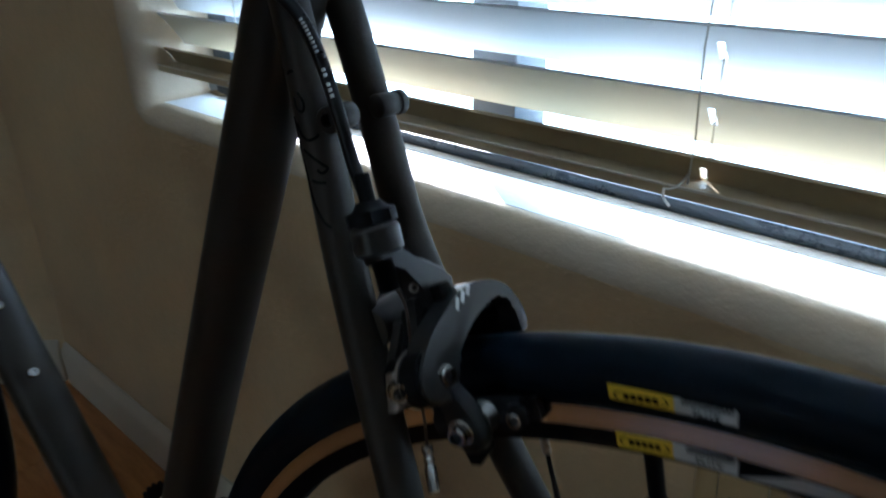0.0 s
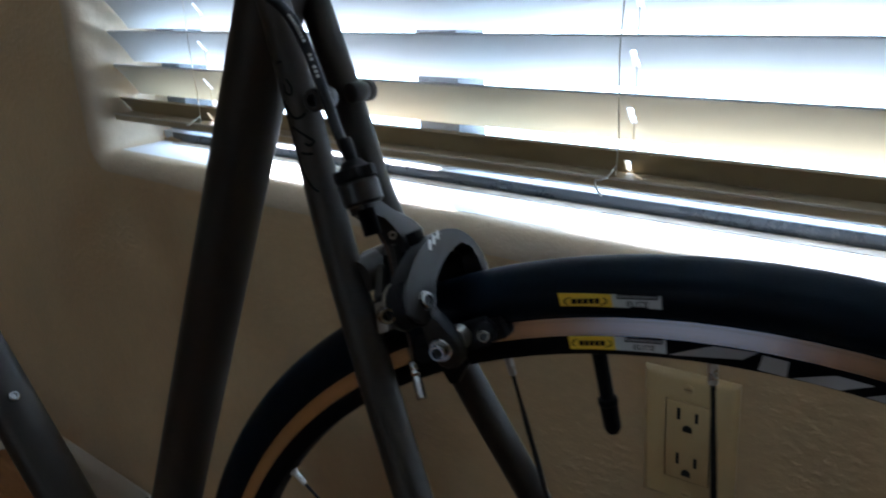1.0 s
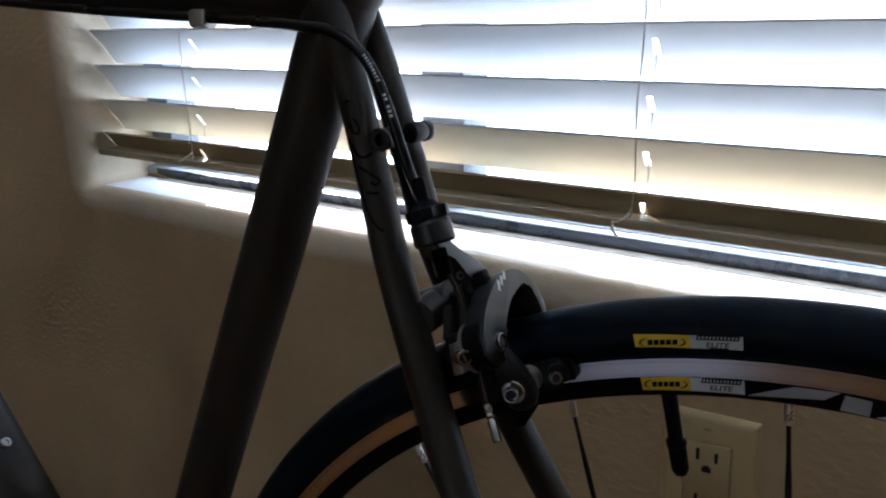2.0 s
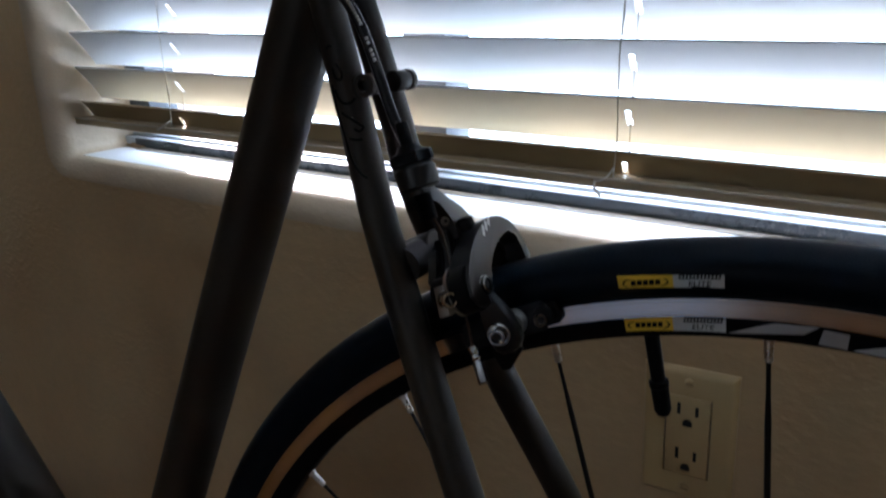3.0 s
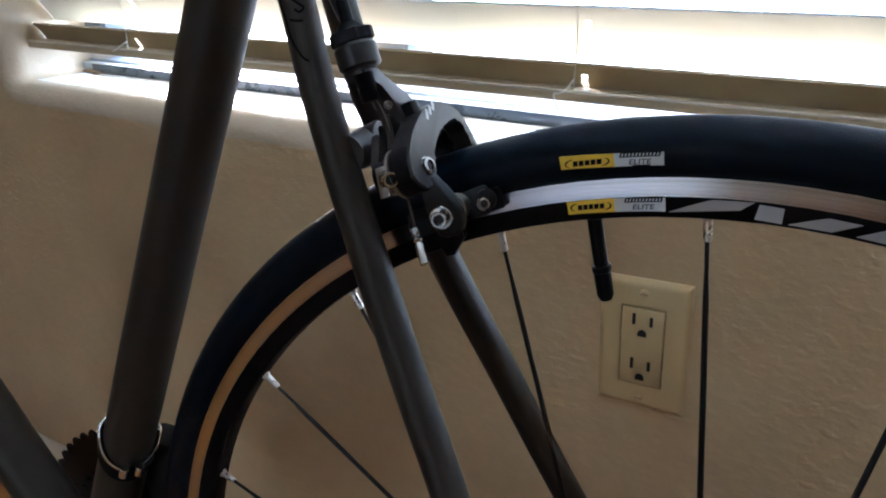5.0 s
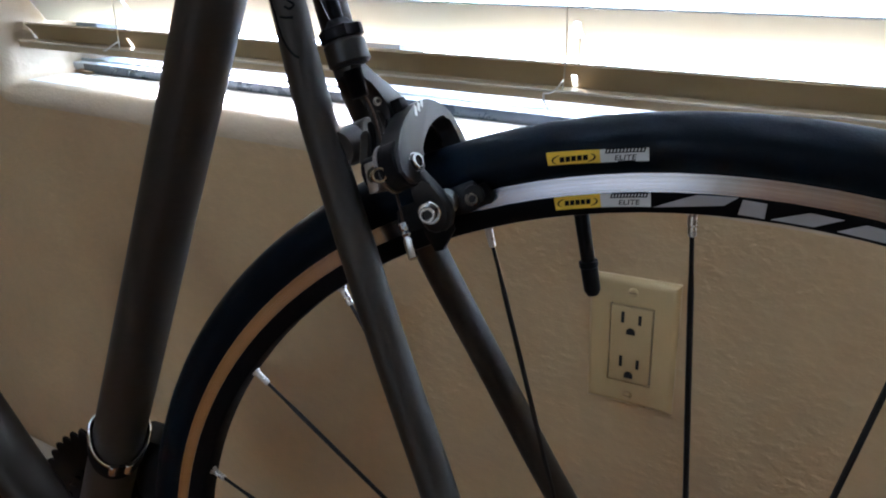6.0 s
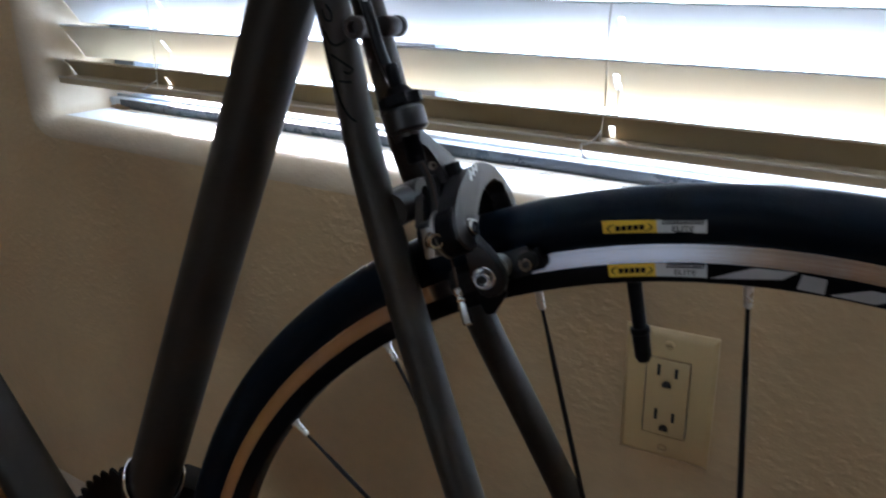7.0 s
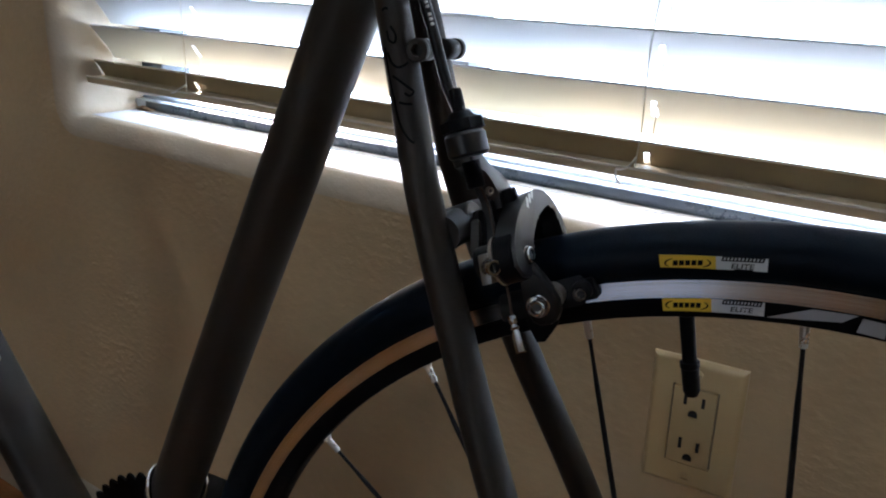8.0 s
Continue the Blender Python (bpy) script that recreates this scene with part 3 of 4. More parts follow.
for strokes in ([(0.8260, -118), (0.8268, -108), (0.8262, -98)], [(0.8190, -100), (0.8150, -90), (0.8120, -96), (0.8135, -112), (0.8175, -114)],
                [(0.8085, -124), (0.8040, -116), (0.8015, -98), (0.8020, -78), (0.8030, -70)], [(0.7985, -120), (0.7955, -98), (0.7925, -78), (0.7905, -66), (0.7890, -80), (0.7905, -92)],
                [(0.7870, -112), (0.7860, -96), (0.7855, -76)], [(0.7900, -128), (0.7830, -126), (0.7770, -118), (0.7710, -100), (0.7685, -84)],
                [(0.8110, -132), (0.8000, -134), (0.7900, -130)]):
    part("script_stroke", tube(smooth_path([on_stay(z, a) for z, a in strokes], 4), 0.00062, 6), M_INK, bike)


# wheels
def band(prof, n=120):
    """A ring swept round the y axis from a closed profile of (radius, y)."""
    bm = bmesh.new()
    rings = []
    for k in range(n):
        a = 2 * math.pi * k / n
        rings.append([bm.verts.new((r * math.cos(a), y, r * math.sin(a))) for r, y in prof])
    m = len(prof)
    for k in range(n):
        r0, r1 = rings[k], rings[(k + 1) % n]
        for i in range(m):
            bm.faces.new((r0[i], r0[(i + 1) % m], r1[(i + 1) % m], r1[i]))
    return bm


def polar(r, deg, y):
    return Vector((r * math.cos(radians(deg)), y, r * math.sin(radians(deg))))


def patch(corners, y, thick=0.0004, n=10):
    """A thin curved patch on the wheel's face: corners of (radius, degrees), in turn, first two along one long edge."""
    (r0, a0), (r1, a1), (r2, a2), (r3, a3) = corners
    bm = bmesh.new()
    rows = []
    for k in range(n + 1):
        t = k / n
        p, q = (r0 + (r1 - r0) * t, a0 + (a1 - a0) * t), (r3 + (r2 - r3) * t, a3 + (a2 - a3) * t)
        rows.append([bm.verts.new(polar(*p, y)), bm.verts.new(polar(*q, y)), bm.verts.new(polar(*q, y + thick)), bm.verts.new(polar(*p, y + thick))])
    for u, v in zip(rows, rows[1:]):
        for i in range(4):
            bm.faces.new((u[i], u[(i + 1) % 4], v[(i + 1) % 4], v[i]))
    bm.faces.new(rows[0])
    bm.faces.new(rows[-1][::-1])
    return bm


def lettering(text, size, r, deg, y, shear=0.0, stretch=1.0):
    """Raised print that follows the wheel: centred at (r, deg)."""
    cu = bpy.data.curves.new("print", "FONT")
    cu.body, cu.size, cu.align_x, cu.align_y, cu.shear = text, size, "CENTER", "CENTER", shear
    cu.offset = 0.00004
    ob = new("print", cu)
    dg = bpy.context.evaluated_depsgraph_get()
    me = bpy.data.meshes.new_from_object(ob.evaluated_get(dg))
    bpy.data.objects.remove(ob)
    bpy.data.curves.remove(cu)
    for v in me.vertices:
        v.co = polar(r + v.co.y, deg - math.degrees(v.co.x * stretch / r), y)
    me.materials.append(M_INK)
    return me


def wheel(name, centre, first, printed):
    w = part(name, band([(0.3112, -0.0050), (0.3118, -0.0066), (0.3165, -0.0089), (0.3214, -0.0095), (0.3214, 0.0095), (0.3165, 0.0089),
                         (0.3118, 0.0066), (0.3112, 0.0050)], 140), M_RIM, bike, "black rim with machined brake tracks", at=Matrix.Translation(centre))
    part("brake_track", band([(0.3212, -0.0093), (0.3214, -0.0097), (0.3294, -0.0097), (0.3297, -0.0091), (0.3297, 0.0091), (0.3294, 0.0097),
                              (0.3214, 0.0097), (0.3212, 0.0093)], 140), M_TRACK, w, "machined silver brake track")
    prof = []
    for k in range(21):
        a = radians(-62 + 304 * k / 20)
        tread = 0.0013 if 70 < math.degrees(a) < 110 else 0.0
        prof.append((0.3393 + 0.0130 * math.sin(a) + tread * 0.3, 0.0130 * math.cos(a)))
    part("tyre", band(prof, 180), M_TYRE, w, "black road tyre")
    part("hub", lathe([(-0.050, 0.008), (-0.044, 0.010), (-0.036, 0.022), (-0.032, 0.022), (-0.028, 0.013), (0.012, 0.013), (0.018, 0.026), (0.022, 0.026),
                       (0.030, 0.015), (0.052, 0.010)], (0, 0, 0), (0, 1, 0), 24), M_BLACK, w)
    for k in range(21):
        ds = k % 2 == 1
        sgn = (1 if (k // 4) % 2 == 0 else -1) if ds else (-1 if (k // 2) % 2 == 0 else 1)
        off, ly = (0.034, 0.020) if ds else (0.014, -0.034)
        a, b = Vector((0.3108, -0.001 if not ds else 0.001, 0)), Vector((0.004, ly, sgn * off))
        d = (b - a).normalized()
        turn = Matrix.Rotation(radians(-(first + 360 / 21 * k)), 4, "Y")
        # turned so that x points at the nipple
        part("spoke", tube([a + d * s0 for s0 in (0.004, 0.024, 0.036, (b - a).length - 0.03)] + [b], [0.0010, 0.0010, 0.0014, 0.0014, 0.0010], 8), M_SPOKE, w, at=turn)
        part("nipple", lathe([(-0.003, 0.0028), (0.0005, 0.0028), (0.0015, 0.0020), (0.0100, 0.0018), (0.0104, 0.0012)], a, d, 12), M_NIPPLE, w, at=turn)
    if not printed:
        return w
    # valve
    va = Vector((0.3120, 0, 0))
    valve = lathe([(-0.003, 0.0048), (0.001, 0.0044), (0.002, 0.0034), (0.0235, 0.0032), (0.0240, 0.0044), (0.0265, 0.0044), (0.0270, 0.0040), (0.038, 0.0038), (0.0405, 0.0026)],
                  va, (-1, 0, 0), 20)
    part("valve", valve, M_BLACK, w, "black valve stem with cap", at=Matrix.Rotation(radians(-102.6), 4, "Y"))
    # printed labels
    yt, yr = -0.0134, -0.0101
    tyl = part("tyre_label", patch([(0.3416, 103.9), (0.3406, 100.1), (0.3352, 100.1), (0.3361, 103.9)], yt), M_YELLOW, w, "yellow printed label")
    tsl = part("tyre_label", patch([(0.3406, 100.1), (0.3405, 96.8), (0.3351, 96.8), (0.3352, 100.1)], yt), M_SILVERLAB, w, "silver printed label")
    ryl = part("rim_label", patch([(0.3211, 104.1), (0.3211, 100.5), (0.3153, 100.5), (0.3155, 104.1)], yr), M_YELLOW, w, "yellow printed label")
    rsl = part("rim_label", patch([(0.3211, 100.5), (0.3209, 96.8), (0.3151, 96.8), (0.3153, 100.5)], yr), M_SILVERLAB, w, "silver printed label")
    for host, grey, rm, y, mid in ((tyl, tsl, 0.3379, yt, 102.0), (ryl, rsl, 0.3182, yr, 102.3)):
        # maker's mark: plain blocks between two swooshes
        for j in range(5):
            a = mid + 1.03 - j * 0.42
            part("mark", patch([(rm + 0.0011, a - 0.06), (rm + 0.0011, a - 0.40), (rm - 0.0011, a - 0.36), (rm - 0.0011, a - 0.02)], y - 0.0002, 0.0003, 2), M_INK, host)
        for s1 in (1, -1):
            arc = smooth_path([(s1 * u, s1 * v, 0) for u, v in ((1.28, -0.0014), (1.50, -0.0006), (1.52, 0.0003), (1.36, 0.0012), (1.00, 0.0019))], 3)
            pts = [polar(rm + q.y, mid + q.x, y - 0.0001) for q in arc]
            part("mark", tube(pts, [0.00010 + 0.00028 * math.sin(math.pi * i / (len(pts) - 1)) for i in range(len(pts))], 6), M_INK, host)
        # model name as slanting bars, the legible word below it
        up = 0.0017
        for j in range(12):
            a = 99.75 - j * 0.235
            part("mark", patch([(rm + up + 0.0011, a - 0.10), (rm + up + 0.0011, a - 0.22), (rm + up - 0.0007, a - 0.10), (rm + up - 0.0007, a + 0.02)], y - 0.0002, 0.0003, 2), M_INK, grey)
        for dr in (0.0010, -0.0006):
            part("mark", patch([(rm + up + dr + 0.0002, 99.6), (rm + up + dr + 0.0002, 97.0), (rm + up + dr - 0.0002, 97.1), (rm + up + dr - 0.0002, 99.7)], y - 0.0002, 0.0003, 8), M_INK, grey)
        me = lettering("ELITE", 0.0030, rm - 0.0011, 98.40, y - 0.00035, 0.15, 1.25)
        part("word", me, None, grey)
        if host is tyl:
            part("mark", patch([(rm - 0.0023, 98.9), (rm - 0.0023, 97.7), (rm - 0.0028, 97.7), (rm - 0.0028, 98.9)], y - 0.0002, 0.0003, 4), M_INK, grey)
    # silver graphics along the rim
    for cs in ([(0.3149, 96.6), (0.3207, 93.6), (0.3210, 90.8), (0.3172, 91.7)], [(0.3203, 90.5), (0.3198, 88.9), (0.3137, 88.9), (0.3142, 90.7)],
               [(0.3138, 88.5), (0.3189, 86.1), (0.3187, 84.0), (0.3137, 85.7)], [(0.3138, 84.2), (0.3187, 82.6), (0.3187, 79.4), (0.3138, 81.2)]):
        part("rim_graphic", patch(cs, yr, 0.0003, 14), M_GRAPHIC, w, "silver printed graphic")
    return w


wheel("rear_wheel", AXLE, 93.9, True)
wheel("front_wheel", FAXLE, 5.0, False)

# ---- the rear brake ----
CAL = Vector((-0.085, 0, 0.742))
ET, ER = Vector((0.899, 0, 0.438)).normalized(), Vector((-0.438, 0, 0.899)).normalized()


def cal(t, lat, r):
    """Brake axes: t out of the brake's face towards the rear, lat across, r away from the axle."""
    return CAL + ET * t + Vector((0, lat, 0)) + ER * r


def arm(path, widths, t0, t1, bevel=0.0022, n=5):
    pts = smooth_path([(a, b, 0) for a, b in path], n)
    ws = np.interp(np.linspace(0, len(path) - 1, len(pts)), range(len(path)), widths)
    ol = ribbon_outline([(p.x, p.y) for p in pts], list(ws))
    return prism(ol, t1 - t0, lambda u, v, q: cal((t0 + t1) / 2 + q, u, v), bevel, 3)


arch = [(-0.0490, -0.0290), (-0.0465, -0.0220), (-0.0385, -0.0150), (-0.0300, -0.0104), (-0.0220, -0.0074), (-0.0150, -0.0054), (-0.0075, -0.0046), (0.0000, -0.0054), (0.0065, -0.0074),
        (0.0125, -0.0108), (0.0170, -0.0156), (0.0198, -0.0220), (0.0206, -0.0270), (0.0198, -0.0335), (0.0150, -0.0335), (0.0146, -0.0270), (0.0146, -0.0215), (0.0108, -0.0160),
        (0.0060, -0.0146), (0.0000, -0.0150), (-0.0080, -0.0164), (-0.0151, -0.0190), (-0.0215, -0.0225), (-0.0262, -0.0262), (-0.0305, -0.0335), (-0.0370, -0.0368), (-0.0450, -0.0350)]
arch = [tuple(v)[:2] for v in smooth_path([(u, v, 0) for u, v in arch + arch[:1]], 4)[:-1]]
main = part("brake_caliper", prism(arch, 0.0100, lambda u, v, q: cal(0.0290 + q, u, v), 0.0010, 2), M_BRAKE, bike, "dark grey dual pivot brake caliper")
part("far_limb", arm([(0.0178, -0.0220), (0.0190, -0.0400), (0.0180, -0.0600)], [0.006, 0.006, 0.006], -0.0120, 0.0260, 0.0012), M_BLACK, main)
part("inner_arch", arm([(0.0172, -0.0300), (0.0165, -0.0205), (0.0085, -0.0122), (-0.0030, -0.0110), (-0.0120, -0.0135)], [0.005, 0.006, 0.008, 0.008, 0.007], 0.0020, 0.0250, 0.0010), M_BLACK, main)
upper = [(-0.0350, 0.0250), (-0.0290, 0.0235), (-0.0250, 0.0175), (-0.0190, 0.0135), (-0.0120, 0.0095), (-0.0060, 0.0045), (-0.0020, -0.0010), (-0.0040, -0.0070),
         (-0.0200, -0.0070), (-0.0207, 0.0000), (-0.0212, 0.0055), (-0.0245, 0.0112), (-0.0295, 0.0145), (-0.0350, 0.0165)]
part("upper_arm", prism(upper, 0.0100, lambda u, v, q: cal(0.0190 + q, u, v), 0.0015, 2), M_BRAKE, main, sharp=50)
part("cable_arm", arm([(-0.0222, -0.0055), (-0.0240, -0.0100), (-0.0285, -0.0160), (-0.0365, -0.0235)], [0.0060, 0.0090, 0.0090, 0.0082], 0.0098, 0.0140, 0.0014), M_BRAKE, main)
part("cable_arm", arm([(-0.0200, -0.0020), (-0.0215, -0.0095), (-0.0250, -0.0160), (-0.0330, -0.0250)], [0.0070, 0.0078, 0.0080, 0.0080], 0.0155, 0.0200, 0.0014), M_BRAKE, main)
part("arm_web", arm([(-0.0225, -0.0060), (-0.0260, -0.0140), (-0.0330, -0.0230)], [0.006, 0.006, 0.006], 0.0135, 0.0160, 0.0006), M_BLACK, main)
# black pivot, oversized so its rim stands in for shade on the arch's side
part("pivot", lathe([(0, 0.0098), (0.0006, 0.0106), (0.0080, 0.0106), (0.0088, 0.0098)], cal(0.0236, -0.0390, -0.0270), ET, 36), M_BLACK, main, "round black pivot cap, proud of the arch as its shaded side")
part("pivot_ring", lathe([(0, 0.0108), (0.0014, 0.0108)], cal(0.0221, -0.0390, -0.0270), ET, 36), M_DULL, main, "pale pivot washer")
part("pivot_sleeve", lathe([(0, 0.0080), (0.0140, 0.0080)], cal(0.0130, -0.0380, -0.0268), ET, 24), M_BLACK, main)
# flat lower limb that carries the shoe bolt: outline in the plane of the wheel
limb = [(0.0275, -0.0340), (0.0262, -0.0430), (0.0248, -0.0500), (0.0240, -0.0550), (0.0250, -0.0595), (0.0278, -0.0618), (0.0325, -0.0622), (0.0358, -0.0610), (0.0386, -0.0575),
        (0.0394, -0.0525), (0.0382, -0.0470), (0.0362, -0.0405), (0.0346, -0.0345)]
part("lower_limb", prism(limb, 0.0070, lambda u, v, q: cal(u, -0.0325 - q - 0.10 * (v + 0.048), v + 0.0014), 0.0020, 3), M_LIMB, main)
part("mounting_bolt", lathe([(-0.012, 0.0040), (0.0195, 0.0040), (0.0195, 0.0055), (0.021, 0.0050)], cal(0, 0, -0.0105), ET, 24), M_BLACK, main)


def hex_bolt(name, base, axis, r, h, parent, mat=M_STEEL):
    """A socket-head bolt with a washer and a dark six-sided recess."""
    b = part(name, lathe([(0, r * 1.18), (h * 0.18, r * 1.18), (h * 0.18, r), (h * 0.82, r), (h, r * 0.88), (h, r * 0.66), (h * 0.45, r * 0.62)], base, axis, 24), mat, parent)
    d = Vector(axis).normalized()
    part("socket", lathe([(0, r * 0.62), (0.0003, r * 0.60)], Vector(base) + d * h * 0.46, axis, 6), M_SLOT, b)
    return b


hex_bolt("pivot_bolt", cal(0.0340, -0.0362, -0.0282), ET + Vector((0.05, -0.15, 0)), 0.0035, 0.0024, main, M_BOLT)
part("bolt_washer", lathe([(0, 0.0052), (0.0010, 0.0052), (0.0014, 0.0047)], cal(0.0305, -0.0354, -0.0508), (0.16, -0.98, 0.06), 28), M_BOLT, main)
hex_bolt("shoe_bolt", cal(0.0305, -0.0368, -0.0508), Vector((0.16, -0.98, 0.06)), 0.0037, 0.0034, main, M_BOLT)
clamp_plate = [(-0.0478, -0.0208), (-0.0345, -0.0230), (-0.0392, -0.0352), (-0.0530, -0.0328)]
part("cable_clamp", prism(clamp_plate, 0.0050, lambda u, v, q: cal(0.0195 + q, u, v), 0.0008, 2), M_DULL, main, "dull metal cable clamp")
hex_bolt("clamp_bolt", cal(0.0215, -0.0485, -0.0268), Vector((0.70, -0.66, 0.25)), 0.0036, 0.0040, main, M_BOLT)
hex_bolt("centring_screw", cal(0.0205, -0.0215, 0.0020), Vector((0.7, -0.6, 0.3)), 0.0017, 0.0016, main, M_DULL)
part("spring", tube(smooth_path([cal(0.018, -0.012, 0.000), cal(0.020, -0.018, -0.006), cal(0.020, -0.024, -0.012)]), 0.0009, 8), M_BLACK, main)
part("lug", box((-0.0040, -0.0035, -0.0040), (0.0040, 0.0035, 0.0040), 0.0012), M_BLACK, main,
     at=Matrix.Translation(cal(0.0250, -0.0140, -0.0040)) @ Matrix.Rotation(radians(-26), 4, "Y"))
# worn grey print on the arch: plain bars
for j in range(3):
    a = -0.0170 + j * 0.0042
    part("print_bar", arm([(a - 0.0014, -0.0104 + j * 0.0014), (a + 0.0012, -0.0064 + j * 0.0010)], [0.0019, 0.0019], 0.0339, 0.0342, 0.0), M_GREYINK, main)
# near shoe and pad, far shoe and pad
for sg in (-1, 1):
    sh = part("brake_shoe", arm([(sg * 0.0150, -0.0475), (sg * 0.0205, -0.0530), (sg * 0.0200, -0.0590)], [0.006, 0.009, 0.006], 0.0060, 0.0480, 0.002), M_PAD, main, "black brake shoe")
    part("pad", arm([(sg * 0.0118, -0.0492), (sg * 0.0118, -0.0590)], [0.0040, 0.0040], 0.0040, 0.0500, 0.001), M_PAD, sh)
    part("washer", lathe([(0, 0.0058), (0.006, 0.0058)], cal(0.0345, sg * 0.0240, -0.0500), (0, sg, 0), 20), M_DULL, sh)
part("shoe_boss", lathe([(0, 0.0046), (0.0018, 0.0044), (0.0022, 0.0036)], cal(0.0472, -0.0222, -0.0515), (0.1, -1, 0), 20), M_PAD, main)
hex_bolt("pad_screw", cal(0.0460, -0.0240, -0.0528), Vector((0.3, -0.9, 0.2)), 0.0027, 0.0020, main, M_BOLT)
part("shoe_guide", prism([(0.0186, -0.0600), (0.0200, -0.0695), (0.0240, -0.0700), (0.0330, -0.0630), (0.0330, -0.0560), (0.0200, -0.0560)], 0.004, lambda u, v, q: cal(u, -0.0250 - q, v), 0.001), M_BLACK, main)


# barrel adjuster
BAR = cal(0.0225, -0.0325, 0.0232)
BD = Vector((-0.36, 0.10, 0.925)).normalized()
part("barrel_holder", lathe([(-0.0040, 0.0078), (-0.0028, 0.0091), (0.0052, 0.0091), (0.0066, 0.0080)], BAR, BD, 28), M_BRAKE, main, "grey barrel holder")
knurl = lathe([(0.0066, 0.0068), (0.0074, 0.0086), (0.0118, 0.0086), (0.0130, 0.0062), (0.0155, 0.0044)], BAR, BD, 24)
for v in knurl.verts:
    q = v.co - BAR
    ax = q.dot(BD)
    rad = q - BD * ax
    if rad.length > 0.007:
        an = math.atan2(rad.dot(BD.orthogonal().normalized()), rad.dot(BD.cross(BD.orthogonal().normalized())))
        v.co = BAR + BD * ax + rad * (1 + 0.10 * (1 if math.cos(6 * an) > 0 else -1))
part("barrel_adjuster", knurl, M_BLACK, main, "black ribbed barrel adjuster")
thread = []
for k in range(15):
    thread += [(-0.0060 - k * 0.0008, 0.0042), (-0.0064 - k * 0.0008, 0.0036)]
part("barrel_thread", lathe(thread, BAR, BD, 20), M_BLACK, main)

# ---- cables ----
HP = smooth_path([(-0.56, -0.010, 0.889), (-0.40, -0.013, 0.8780), (-0.300, -0.014, 0.8702), (-0.2137, -0.0150, 0.8645), (-0.1660, -0.0225, 0.8612), (-0.1417, -0.0268, 0.8590),
                  (-0.1275, -0.0275, 0.8572), (-0.1140, -0.0275, 0.8495), (-0.1050, -0.0275, 0.8378), (-0.0975, -0.0276, 0.8208), (-0.0884, -0.0288, 0.7985), BAR + BD * 0.0140], 8)
hs = part("brake_cable", tube(HP, 0.0025, 16), M_HOUSING, bike, "black brake cable housing with worn print")
part("ferrule", lathe([(0, 0.0030), (0.012, 0.0030), (0.013, 0.0026)], BAR + BD * 0.0125, BD, 16), M_BLACK, hs)
toward = Vector((0.55, -0.80, 0.2)).normalized()
for k0 in (58.2, 59.0, 59.8, 60.6, 61.4, 62.2, 63.0, 63.8, 64.6, 67.6, 68.4, 69.8, 70.6, 71.4):
    seg = [HP[int(k)].lerp(HP[int(k) + 1], k % 1) + toward * 0.00232 for k in (k0, k0 + 0.45)]
    part("print_bar", tube(seg, 0.00075, 6), M_GREYINK, hs)
part("cable_stop", box((-0.0055, -0.005, -0.0045), (0.0055, 0.005, 0.0045), 0.0018), M_DULL, bike, "dull metal cable clip under the top tube",
     at=Matrix.Translation((-0.2137, -0.0140, 0.8640)))
WP = [BAR - BD * 0.012, cal(0.0215, -0.0300, -0.0010), cal(0.0222, -0.0350, -0.0150), cal(0.0228, -0.0400, -0.0300), cal(0.0225, -0.0430, -0.0420), cal(0.0222, -0.0460, -0.0500)]
inner = part("cable_wire", tube(smooth_path(WP), 0.0006, 8), M_WIRE, hs, "bare brake wire")
tip0, tip1 = cal(0.0222, -0.0460, -0.0495), cal(0.0236, -0.0520, -0.0648)
part("cable_end_cap", lathe([(0, 0.0016), (0.0006, 0.0021), (0.0030, 0.0021), (0.0040, 0.0015), (0.0055, 0.0022), (0.0065, 0.0015), (0.0080, 0.0022), ((tip1 - tip0).length - 0.0004, 0.0022), ((tip1 - tip0).length, 0.0018)], tip0, tip1 - tip0, 10), M_BOLT, hs, "crimped silver cable end")

# ---- front derailleur clamp, chainring ----
CL = seat_at(0.5030)
SD2 = Vector((0, 1, 0))
SD1 = SD2.cross(SEAT_DIR).normalized()


def round_seat(phi, r, hgt):
    return CL + SEAT_DIR * hgt + r * (math.cos(phi) * SD1 + math.sin(phi) * SD2)


FACE = math.atan2(-0.62, 0.78)


def dip(phi):
    """The band drops towards its bolts."""
    return -0.0165 * max(0.0, math.cos(phi - FACE)) ** 0.9


bandm = bmesh.new()
rings = []
for k in range(48):
    ph = 2 * math.pi * k / 48
    rings.append([bandm.verts.new(round_seat(ph, r, hh + dip(ph))) for r, hh in ((0.0174, 0.003), (0.0196, 0.003), (0.0196, -0.009), (0.0174, -0.009))])
for k in range(48):
    for i in range(4):
        bandm.faces.new((rings[k][i], rings[k][(i + 1) % 4], rings[(k + 1) % 48][(i + 1) % 4], rings[(k + 1) % 48][i]))
clamp = part("derailleur_clamp", bandm, M_BLACK, bike, "black band clamp with a polished edge")
edge = [round_seat(FACE + radians(10) + 2 * math.pi * (340 / 360) * k / 60, 0.0198, 0.0034 + dip(FACE + radians(10) + 2 * math.pi * (340 / 360) * k / 60)) for k in range(61)]
part("polished_edge", tube(edge, 0.0014, 8), M_STEEL, clamp, "polished silver edge")
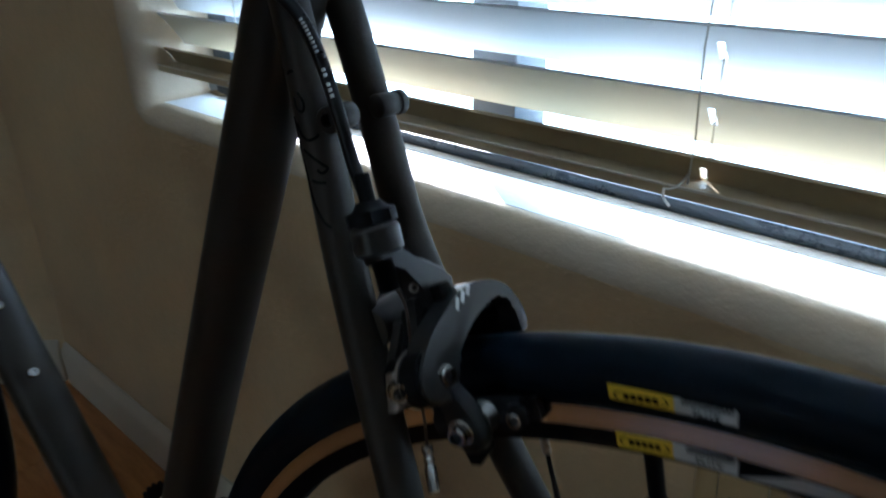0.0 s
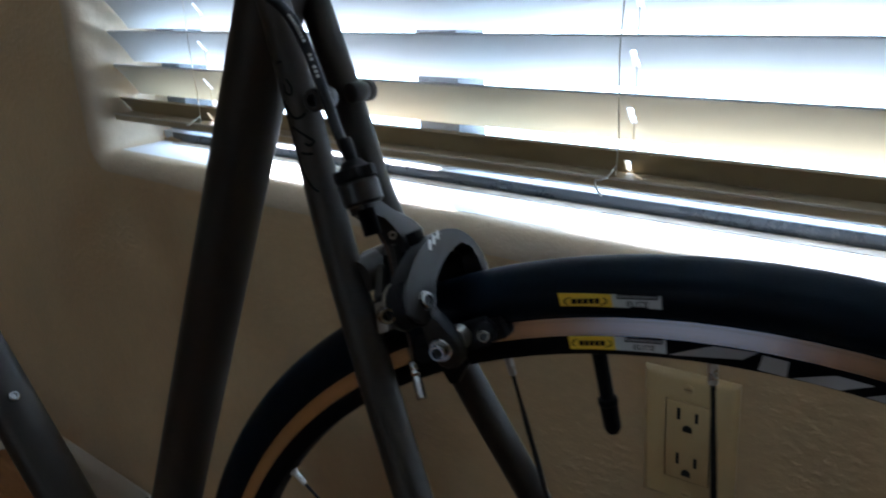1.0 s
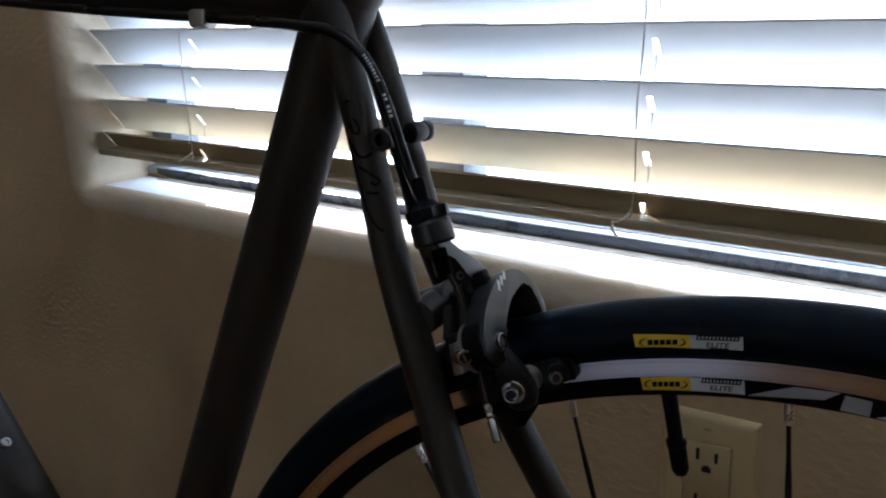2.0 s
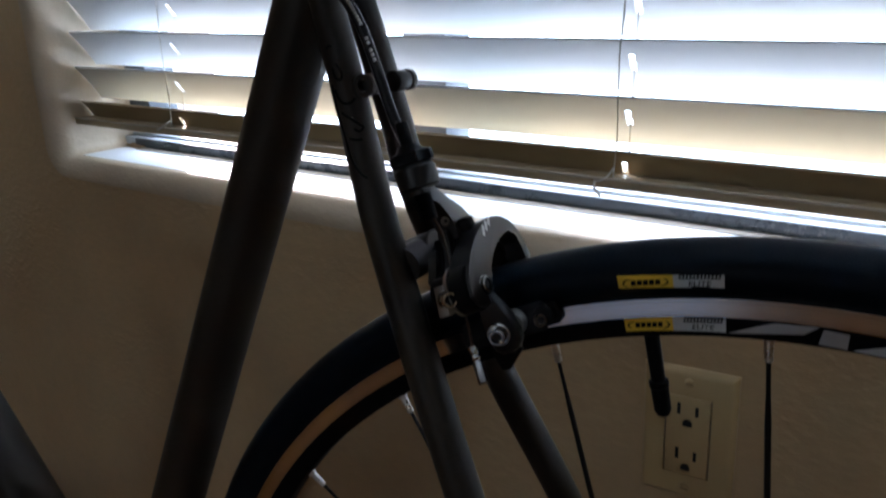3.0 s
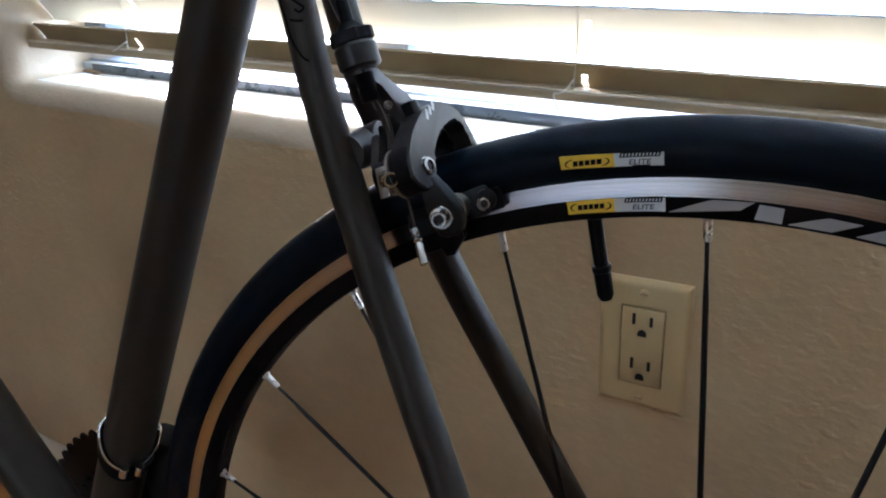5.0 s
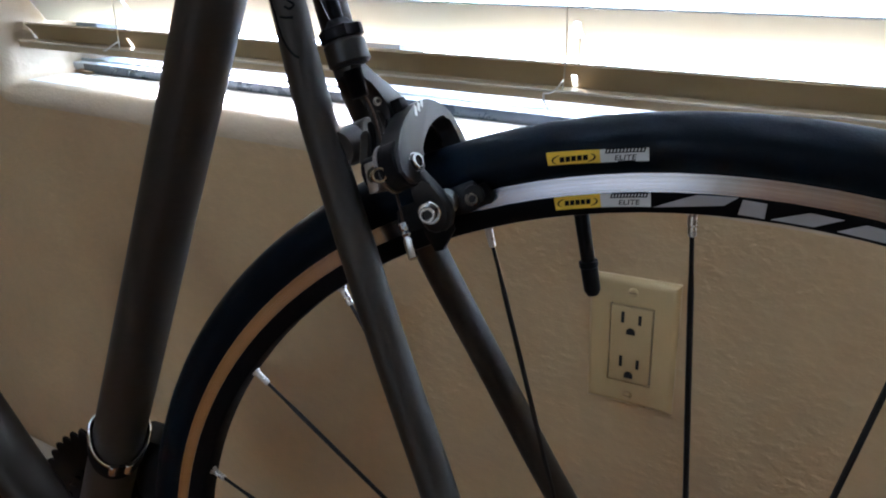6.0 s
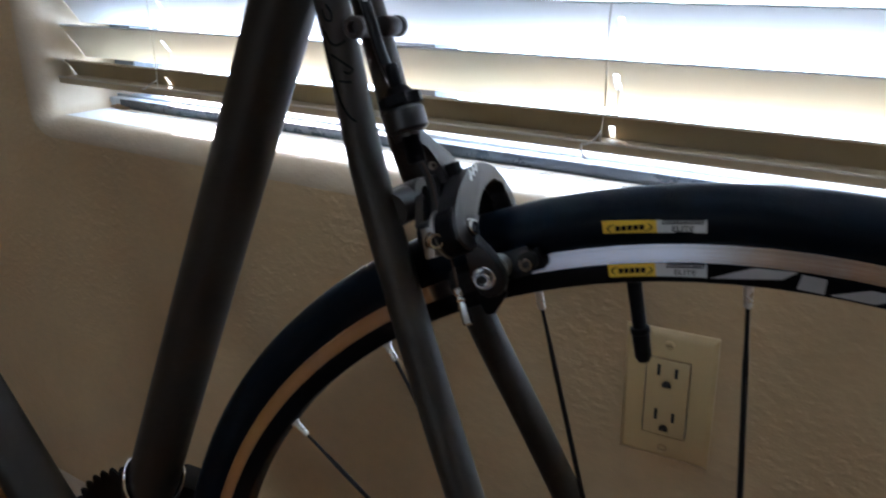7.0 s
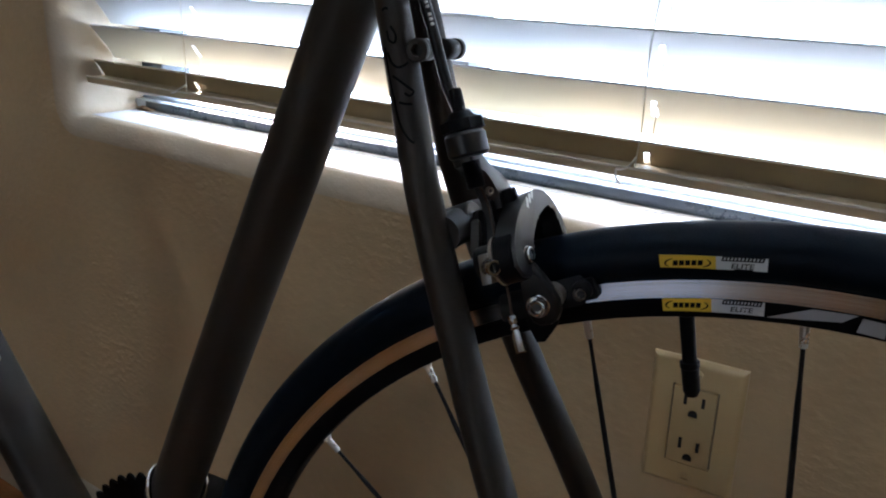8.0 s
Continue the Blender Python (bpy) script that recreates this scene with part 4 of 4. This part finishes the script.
for dp in (-0.20, 0.24):
    c0 = round_seat(FACE + dp, 0.0228, -0.0160)
    part("clamp_bolt", lathe([(0, 0.0026), (0.001, 0.0031), (0.0075, 0.0031), (0.0085, 0.0026)], c0, SEAT_DIR, 16), M_STEEL, clamp, "bright clamp bolt")
fd = box((-0.300, 0.0145, 0.430), (-0.244, 0.040, 0.489), 0.006)
box((-0.310, 0.040, 0.420), (-0.262, 0.046, 0.470), 0.003, fd)
part("front_derailleur", fd, M_PAD, bike, "black front derailleur")


def chainring(radius, teeth, y, hole):
    bm = bmesh.new()
    n = teeth * 4
    outer = []
    for k in range(n):
        r = radius + (0.0042, 0.0020, -0.0030, 0.0020)[k % 4]
        a = 2 * math.pi * k / n
        outer.append((r * math.cos(a), r * math.sin(a)))
    ls = []
    for q in (-0.0011, 0.0011):
        ls.append([bm.verts.new((x, y + q, z)) for x, z in outer])
        ls.append([bm.verts.new((x * hole / math.hypot(x, z), y + q, z * hole / math.hypot(x, z))) for x, z in outer])
    for i in range(n):
        j = (i + 1) % n
        bm.faces.new((ls[0][i], ls[0][j], ls[2][j], ls[2][i]))
        bm.faces.new((ls[1][i], ls[1][j], ls[3][j], ls[3][i]))
        bm.faces.new((ls[0][i], ls[0][j], ls[1][j], ls[1][i]))
        bm.faces.new((ls[2][i], ls[2][j], ls[3][j], ls[3][i]))
    return bm


part("chainring", chainring(0.1015, 50, 0.0470, 0.060), M_BLACK, bike, "black toothed chainring", at=Matrix.Translation(BB))
part("chainring", chainring(0.0690, 34, 0.0400, 0.052), M_BLACK, bike, at=Matrix.Translation(BB))
part("chainring_spider", lathe([(0.030, 0.020), (0.038, 0.030), (0.042, 0.064), (0.0455, 0.064), (0.050, 0.018)], BB, (0, 1, 0), 30), M_BLACK, bike)

# low blocks that carry the wheels, the front one taller
for hub_at, high, label in ((AXLE, 0.0512, "plain low wooden block under the rear wheel"), (FAXLE, 0.1372, "plain taller wooden block under the front wheel")):
    tagged(part("wheel_block", box((hub_at.x - 0.10, -0.05, 0.0), (hub_at.x + 0.10, 0.05, high), 0.006), M_TRIM, at=BIKE), label, "block", "blocks under the wheels")

# ---- floor planks ----
plank_me = {}


def plank_mesh(length):
    if length not in plank_me:
        plank_me[length] = mesh_of("plank", box((-length / 2, -0.0595, -0.012), (length / 2, 0.0595, 0.0), 0.0012, seg=1), M_FLOOR, sharp=20)
    return plank_me[length]


y = BACK + 0.06
while y < 0.05:
    x, stop = max(-2.48, y + CORNER - 0.10) if y < 0 else CORNER, RIGHT - 0.004
    first = random.choice((0.5, 0.8, 1.1))
    while x < stop - 0.02:
        ln = round(min(first or random.choice((1.0, 1.2, 1.4)), stop - x), 2)
        first = None
        part("plank", plank_mesh(ln), None, floor, at=Matrix.Translation((x + ln / 2, y, 0.0)))
        x += ln + 0.001
    y += 0.12
